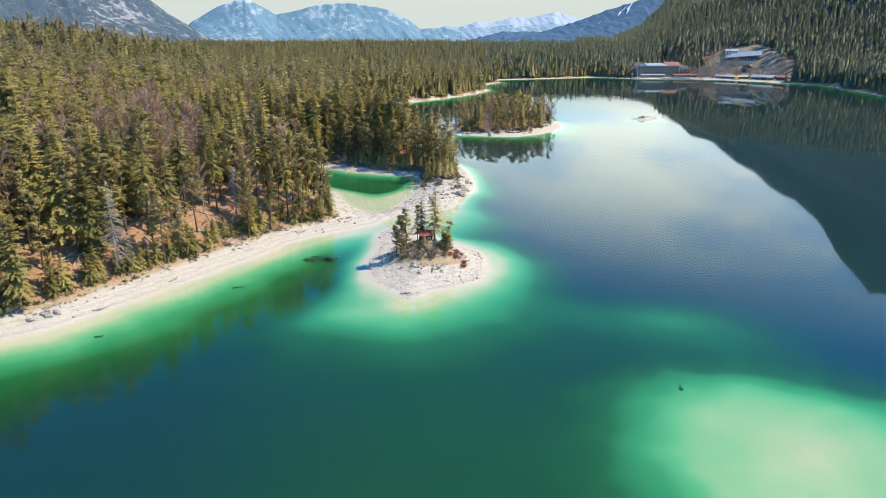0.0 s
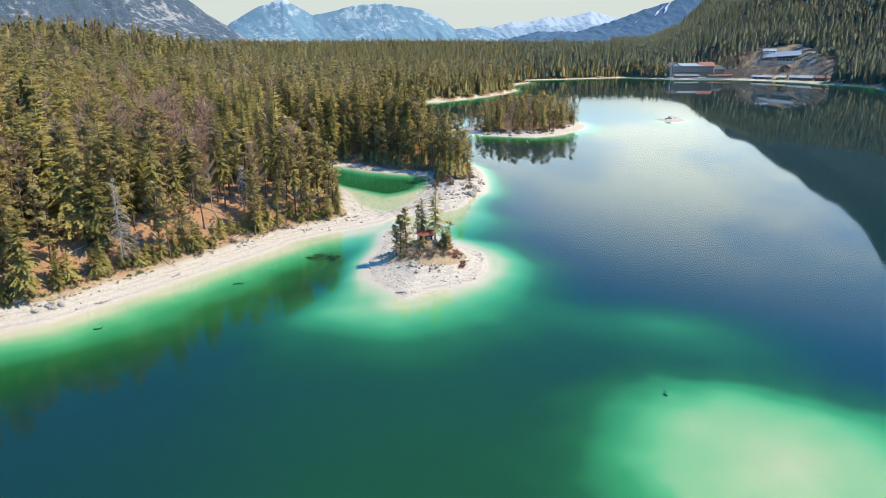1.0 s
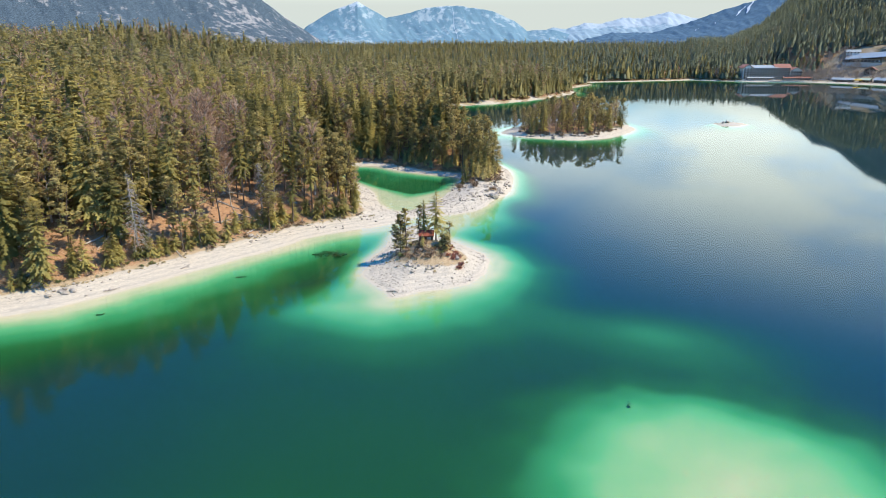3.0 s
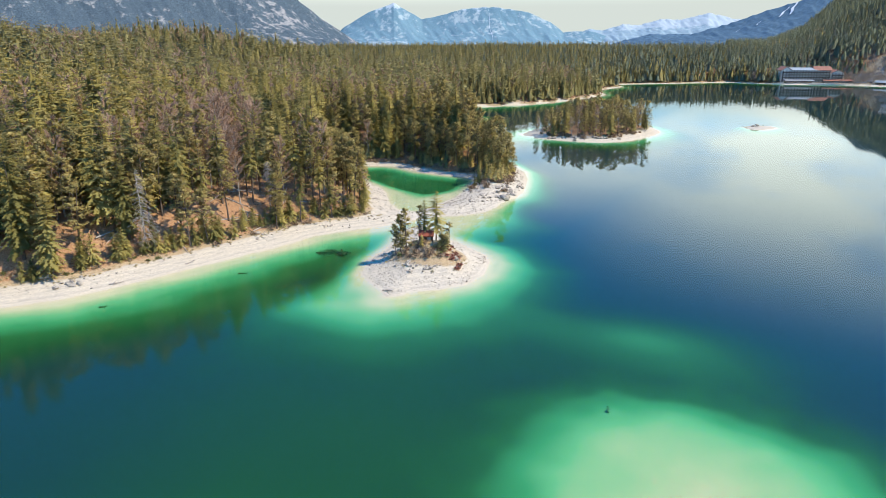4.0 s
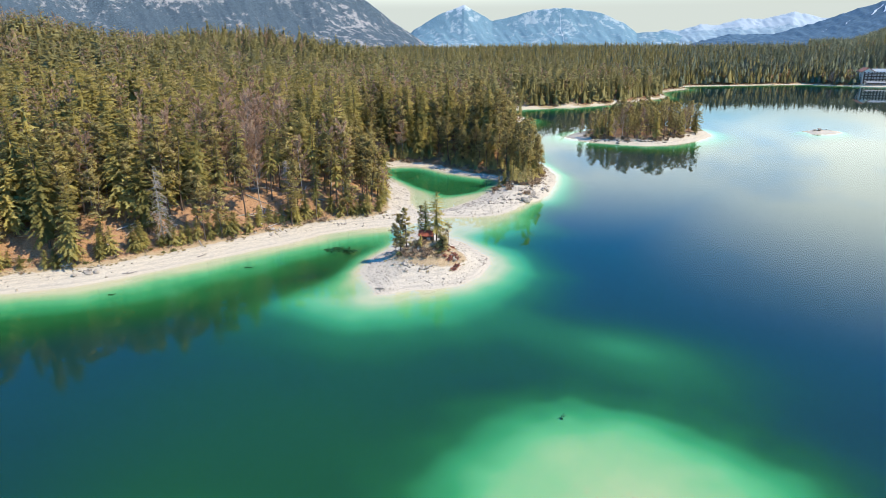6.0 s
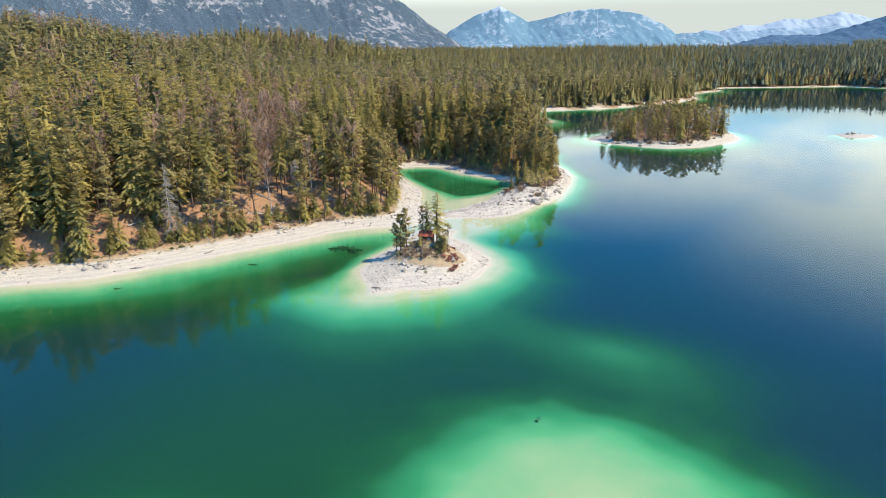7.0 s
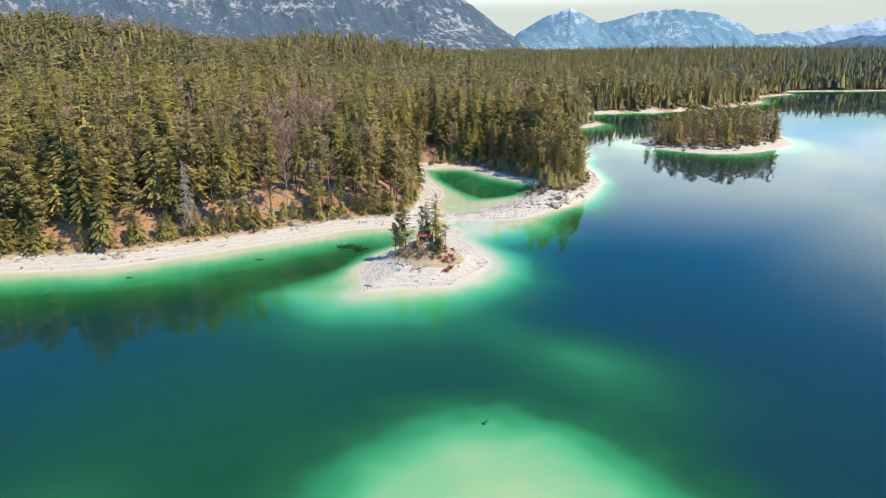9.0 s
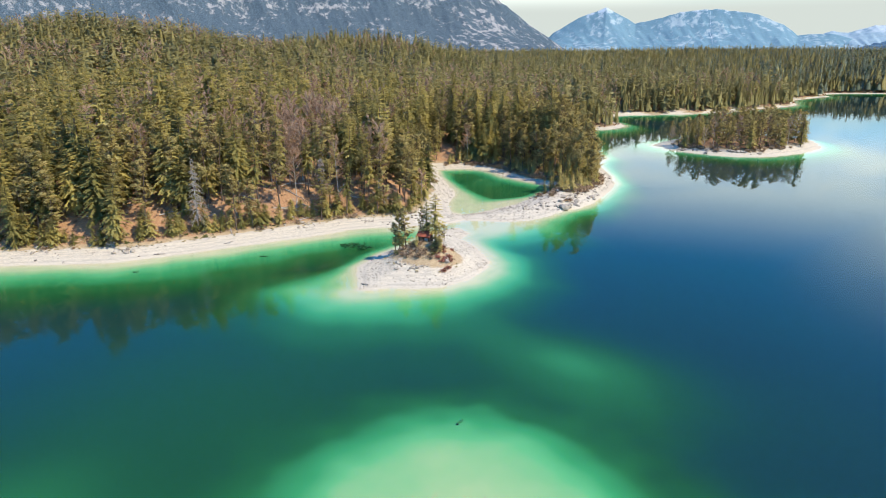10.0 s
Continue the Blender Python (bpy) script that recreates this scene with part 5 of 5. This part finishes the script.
def end_wall(bm, x, y0, y1, z0, rise, thick):
    """The triangle of wall under a gable, as a thin prism across x."""
    mid = (y0 + y1) / 2
    rings_ = [[bm.verts.new((x + s_, y, z_)) for y, z_ in ((y0, z0), (y1, z0), (mid, z0 + rise))] for s_ in (0, thick)]
    bm.faces.new(rings_[0])
    bm.faces.new(rings_[1][::-1])
    for i in range(3):
        j = (i + 1) % 3
        bm.faces.new((rings_[0][i], rings_[0][j], rings_[1][j], rings_[1][i]))
    bmesh.ops.recalc_face_normals(bm, faces=bm.faces)
    return bm


plaster = plain("cream_plaster", (0.60, 0.56, 0.49), 0.9, 1.5, 0.12)
white_wall = plain("white_plaster", (0.75, 0.74, 0.70), 0.9, 1.5, 0.10)
dark_wood = plain("dark_timber", (0.085, 0.055, 0.04), 0.8, 2.0, 0.35)
mid_wood = plain("brown_timber", (0.20, 0.13, 0.09), 0.8, 2.0, 0.3)
tile_roof = plain("red_brown_roof_tiles", (0.36, 0.165, 0.115), 0.85, 1.2, 0.25)
grey_roof = plain("grey_sheet_roof", (0.36, 0.40, 0.40), 0.5, 0.8, 0.15)
blue_roof = plain("blue_grey_sheet_roof", (0.27, 0.34, 0.40), 0.45, 0.6, 0.12)
red_roof = plain("faded_red_roof", (0.32, 0.085, 0.048), 0.85, 8.0, 0.65)
concrete = plain("concrete", (0.42, 0.41, 0.38), 0.9, 0.8, 0.15)
yellow_cloth = plain("yellow_awning", (0.80, 0.52, 0.04), 0.8, 1.0, 0.1)
green_roof = plain("pale_green_roof", (0.42, 0.50, 0.36), 0.7, 1.0, 0.12)
dark_glass, t, s = material("window_glass", 0.08, 0.0, 0.6)
s.inputs["Base Color"].default_value = (0.03, 0.04, 0.05, 1)


def shared_box(name, x, y, z_, mat):
    bm = bmesh.new()
    box(bm, -x / 2, x / 2, -y / 2, y / 2, -z_ / 2, z_ / 2)
    me = bpy.data.meshes.new(name)
    bm.to_mesh(me)
    bm.free()
    me.materials.append(mat)
    return me


PANE = shared_box("window", 1.5, 0.14, 1.5, dark_glass)
FRAME = shared_box("window_frame", 1.9, 0.10, 1.9, white_wall)


def window(parent, x, y, z_, turn=0.0):
    fr = new("window", FRAME)
    fr.parent = parent
    fr.matrix_local = pose(x, y, z_, 0, 0, turn)
    pane = new("pane", PANE)
    pane.parent = fr
    pane.matrix_local = pose(0, -0.03, 0)


def house(name, label, at, turn, wide, deep_, storeys, wall_mat, roof_mat, rise, along="x", balcony=None, per=3.2, first=1.9, overhang=1.2, storey=2.9, category="building"):
    """A building with its front to local -y: walls, gable roof, rows of windows and timber balconies."""
    ob = thing(name, label, category, pose(*at, 0, 0, turn))
    tall = storeys * storey
    bm = box(bmesh.new(), -wide / 2, wide / 2, 0, deep_, -4.0, tall)
    if along == "x":
        for x in (-wide / 2, wide / 2 - 0.3):
            end_wall(bm, x, 0, deep_, tall - 0.01, rise, 0.3)
    else:
        mid = bmesh.new()
        end_wall(mid, 0, -wide / 2, wide / 2, tall - 0.01, rise, 0.3)
        mid.transform(pose(0, 0, 0, 0, 0, 90))
        me = bpy.data.meshes.new("gable")
        mid.to_mesh(me)
        mid.free()
        bm.from_mesh(me)
        bpy.data.meshes.remove(me)
    part("wall", bm, wall_mat, ob)
    part("roof", gable(bmesh.new(), -wide / 2 - overhang, wide / 2 + overhang, -overhang, deep_ + overhang, tall - 0.25, rise + 0.25, 0.35, along), roof_mat, ob)
    n = max(1, int(wide / per))
    for level in range(storeys):
        for i in range(n):
            window(ob, -wide / 2 + (i + 0.5) * wide / n, -0.03, level * storey + first)
        if balcony and level > 0:
            part("balcony", box(bmesh.new(), -wide / 2 + 0.4, wide / 2 - 0.4, -1.5, -0.02, level * storey - 0.1, level * storey + 0.12), balcony, ob)
            part("railing", box(bmesh.new(), -wide / 2 + 0.4, wide / 2 - 0.4, -1.58, -1.48, level * storey + 0.13, level * storey + 1.0), balcony, ob)
    for i in range(2):
        for level in range(storeys):
            for side, turn_ in ((-1, -90), (1, 90)):
                window(ob, side * (wide / 2 + 0.03), deep_ * (0.3 + 0.4 * i), level * storey + first, turn_)
    return ob


def on_slope(x, y, sink=0.0):
    return x, y, float(on_mesh(x, y)[0]) - sink


# hut on the island's knoll
hut_z = float(ground_at(-3.8, 129.4)[0])
hut = thing("hut", "small dark timber hut with a faded red roof", "hut", pose(-3.8, 128.9, hut_z - 0.25, 0, 0, 8))
bm = box(bmesh.new(), -1.35, 1.35, 0, 2.0, -0.5, 1.5)
for x in (-1.35, 1.27):
    end_wall(bm, x, 0, 2.0, 1.49, 0.7, 0.08)
part("wall", bm, dark_wood, hut)
part("roof", gable(bmesh.new(), -1.65, 1.65, -0.55, 2.5, 1.28, 0.9, 0.10), red_roof, hut)
part("door", box(bmesh.new(), -0.95, -0.35, -0.06, -0.01, -0.2, 1.2), mid_wood, hut)
part("shutter", box(bmesh.new(), 0.15, 0.95, -0.06, -0.01, 0.35, 0.95), concrete, hut, "grey weathered shutter")
part("post", box(bmesh.new(), 1.40, 1.50, -0.42, -0.32, -0.5, 1.36), dark_wood, hut)
part("post", box(bmesh.new(), -1.50, -1.40, -0.42, -0.32, -0.5, 1.36), dark_wood, hut)

house("hotel", "long lakeside hotel with timber balconies and a grey roof", on_slope(289, 872, 0.3), 4, 33, 16, 5, white_wall, grey_roof, 2.6, "x", dark_wood)
house("hotel_tower", "gabled end block of the hotel with a red-brown roof", on_slope(271.5, 869.5, 0.3), 4, 11, 18, 5, white_wall, tile_roof, 4.0, "y", dark_wood)
house("hotel_wing", "hotel wing with dark balconies and red-brown roof", on_slope(314, 874.5, 0.3), 4, 18, 15, 5, plaster, tile_roof, 4.2, "x", dark_wood)
house("hotel_annex", "gabled hotel annex with a red-brown tiled roof", on_slope(329, 872, 0.3), 4, 14, 15, 4, plaster, tile_roof, 3.6, "y", dark_wood)
house("terrace_pavilion", "low glazed terrace pavilion on the waterfront", on_slope(286, 865.5, 0.2), 4, 30, 5.0, 1, mid_wood, grey_roof, 0.8, "x", None, 2.4)
house("lake_restaurant", "low restaurant with a red-brown roof by the water", on_slope(330, 868, 0.2), -6, 30, 6, 1, mid_wood, tile_roof, 1.4, "x", None, 2.4)
quay = part("quay_wall", box(bmesh.new(), -44, 44, -1.2, 1.2, -1.5, 1.1, 0.1), concrete, None)
quay.matrix_basis = pose(300, 860.5, 0.2, 0, 0, -1)
tagged(quay, "pale concrete quay wall along the hotel shore", "quay", kind="structure")
house("boat_house", "long boat house with a dark timber front and grey roof", on_slope(371, 842, 0.3), -40, 22, 8, 1, dark_wood, grey_roof, 1.8, "x", None, 4)
house("boat_house", "small boat house with a pale green roof", on_slope(388, 828, 0.3), -48, 10, 8, 1, dark_wood, green_roof, 1.6, "x", None, 4)
house("boat_house", "large boat house with a broad light grey roof", on_slope(404, 812, 0.3), -52, 26, 11, 1, dark_wood, grey_roof, 2.4, "x", None, 4, 1.9, 1.2, 3.4)
house("boat_house", "boat house with a brown tiled roof", on_slope(419, 790, 0.3), -62, 18, 9, 1, dark_wood, tile_roof, 2.2, "x", None, 4, 1.9, 1.2, 3.4)
house("boat_shed", "little brown shed among the shore trees", on_slope(424, 762, 0.3), -65, 9, 6, 1, dark_wood, tile_roof, 1.8, "x", None, 4)
awning = thing("awning", "yellow awning at the boat landing", "awning", pose(382, 829, 1.3, 0, 0, -42))
part("canopy", gable(bmesh.new(), -4, 4, -2.5, 2.5, 2.6, 0.8, 0.12), yellow_cloth, awning)
for x in (-3.6, 3.6):
    for y in (-2.2, 2.2):
        part("post", box(bmesh.new(), x - 0.08, x + 0.08, y - 0.08, y + 0.08, -1.5, 2.7), dark_wood, awning)


house("chalet", "dark timber chalet with a bright red-brown roof", on_slope(411, 868, 0.5), -30, 11, 9, 2, dark_wood, tile_roof, 3.4, "y", mid_wood)
house("guest_house", "white guest house above the car park", on_slope(409, 917, 0.5), -14, 15, 9, 2, white_wall, grey_roof, 2.6, "x", None)
station = thing("cable_car_station", "modern cable car station with a sloping blue-grey roof", "building", pose(*on_slope(414, 897, 0.0), 0, 0, -28))
part("wall", box(bmesh.new(), -17, 17, 0, 16, -4, 5.0), concrete, station)
for i in range(8):
    part("window", box(bmesh.new(), -16 + i * 4.05, -12.6 + i * 4.05, -0.12, -0.02, 1.6, 4.6), dark_glass, station)
bm = bmesh.new()
box(bm, -20, 25, -3, 19, 0, 0.7)
for v in bm.verts:
    v.co.z += 4.4 + (v.co.x + 20) * 0.09 + (v.co.y + 3) * 0.26
part("roof", bm, blue_roof, station)
part("pillar", box(bmesh.new(), 19, 20, 1, 2, -3, 8.0), concrete, station)
part("pillar", box(bmesh.new(), 19, 20, 14, 15, -3, 10.5), concrete, station)
part("parapet", box(bmesh.new(), -22, 20, -9, -8.5, -4, 1.2), concrete, station)

# cars on the terraced car park
CAR_BODY, CAR_CABIN = bmesh.new(), bmesh.new()
box(CAR_BODY, -2.1, 2.1, -0.88, 0.88, 0.35, 0.95, 0.12)
box(CAR_CABIN, -1.3, 1.1, -0.75, 0.75, 0.94, 1.45, 0.15)
for bm in (CAR_CABIN,):
    for v in bm.verts:
        if v.co.z > 1.2:
            v.co.x *= 0.78
WHEEL = bmesh.new()
bmesh.ops.create_cone(WHEEL, cap_ends=True, segments=12, radius1=0.33, radius2=0.33, depth=0.2, matrix=pose(0, 0, 0, 90, 0, 0))
tyre = plain("tyre", (0.03, 0.03, 0.03), 0.9, 4.0, 0.2)
paint, t, s = material("car_paint", 0.25, 0.0, 0.5)
t.links.new(ramp(t, node(t, "ShaderNodeObjectInfo").outputs["Random"], ((0.0, (0.78, 0.79, 0.80)), (0.45, (0.60, 0.61, 0.63)), (0.55, (0.08, 0.085, 0.09)), (0.7, (0.80, 0.80, 0.79)), (0.9, (0.12, 0.16, 0.30)), (1.0, (0.35, 0.05, 0.04)))), s.inputs["Base Color"])
car = thing("car", "parked car on the gravel car park", "car", group="parked cars")
part("body", CAR_BODY, paint, car)
part("cabin", CAR_CABIN, dark_glass, car)
wheel_mesh = bpy.data.meshes.new("wheel")
WHEEL.to_mesh(wheel_mesh)
WHEEL.free()
for x in (-1.3, 1.3):
    for y in (-0.8, 0.8):
        part("wheel", wheel_mesh, tyre, car).matrix_local = pose(x, y, 0.33)
c_rng = np.random.RandomState(5)
first_car = True
for row, (x0, y0, dx, dy, n) in enumerate(((348, 866, 2.6, -0.6, 14), (350, 874, 2.6, -0.6, 14), (354, 883, 2.6, -0.5, 13), (358, 893, 2.6, -0.6, 12), (364, 903, 2.6, -0.6, 10), (428, 862, 2.5, -0.9, 12), (432, 872, 2.5, -0.8, 11), (434, 886, 2.4, -0.6, 10), (436, 898, 2.4, -0.6, 9), (430, 912, 2.4, -0.6, 11))):
    for i in range(n):
        if c_rng.uniform() < 0.2:
            continue
        x, y = x0 + dx * i, y0 + dy * i
        m = pose(*on_slope(x, y, 0.02), 0, 0, 75 + c_rng.normal(0, 3))
        ob = car if first_car else copy_thing(car, m)
        ob.matrix_basis = m
        first_car = False

# leafless trees between the car park and the shore
t_rng = np.random.RandomState(21)
tx = np.concatenate([t_rng.uniform(342, 412, 190), t_rng.uniform(236, 262, 40), t_rng.uniform(402, 448, 60), t_rng.uniform(334, 366, 40)])
ty = np.concatenate([t_rng.uniform(848, 925, 190), t_rng.uniform(872, 892, 40), t_rng.uniform(818, 856, 60), t_rng.uniform(862, 900, 40)])
woods("hotel_trees", "leafless trees round the hotel car park", tx, ty, on_mesh(tx, ty), [low_bare(400 + i, 8.0, 3.6, 1.0, 12, 14, 3.0) for i in range(2)], grey_twigs, 8, 402)
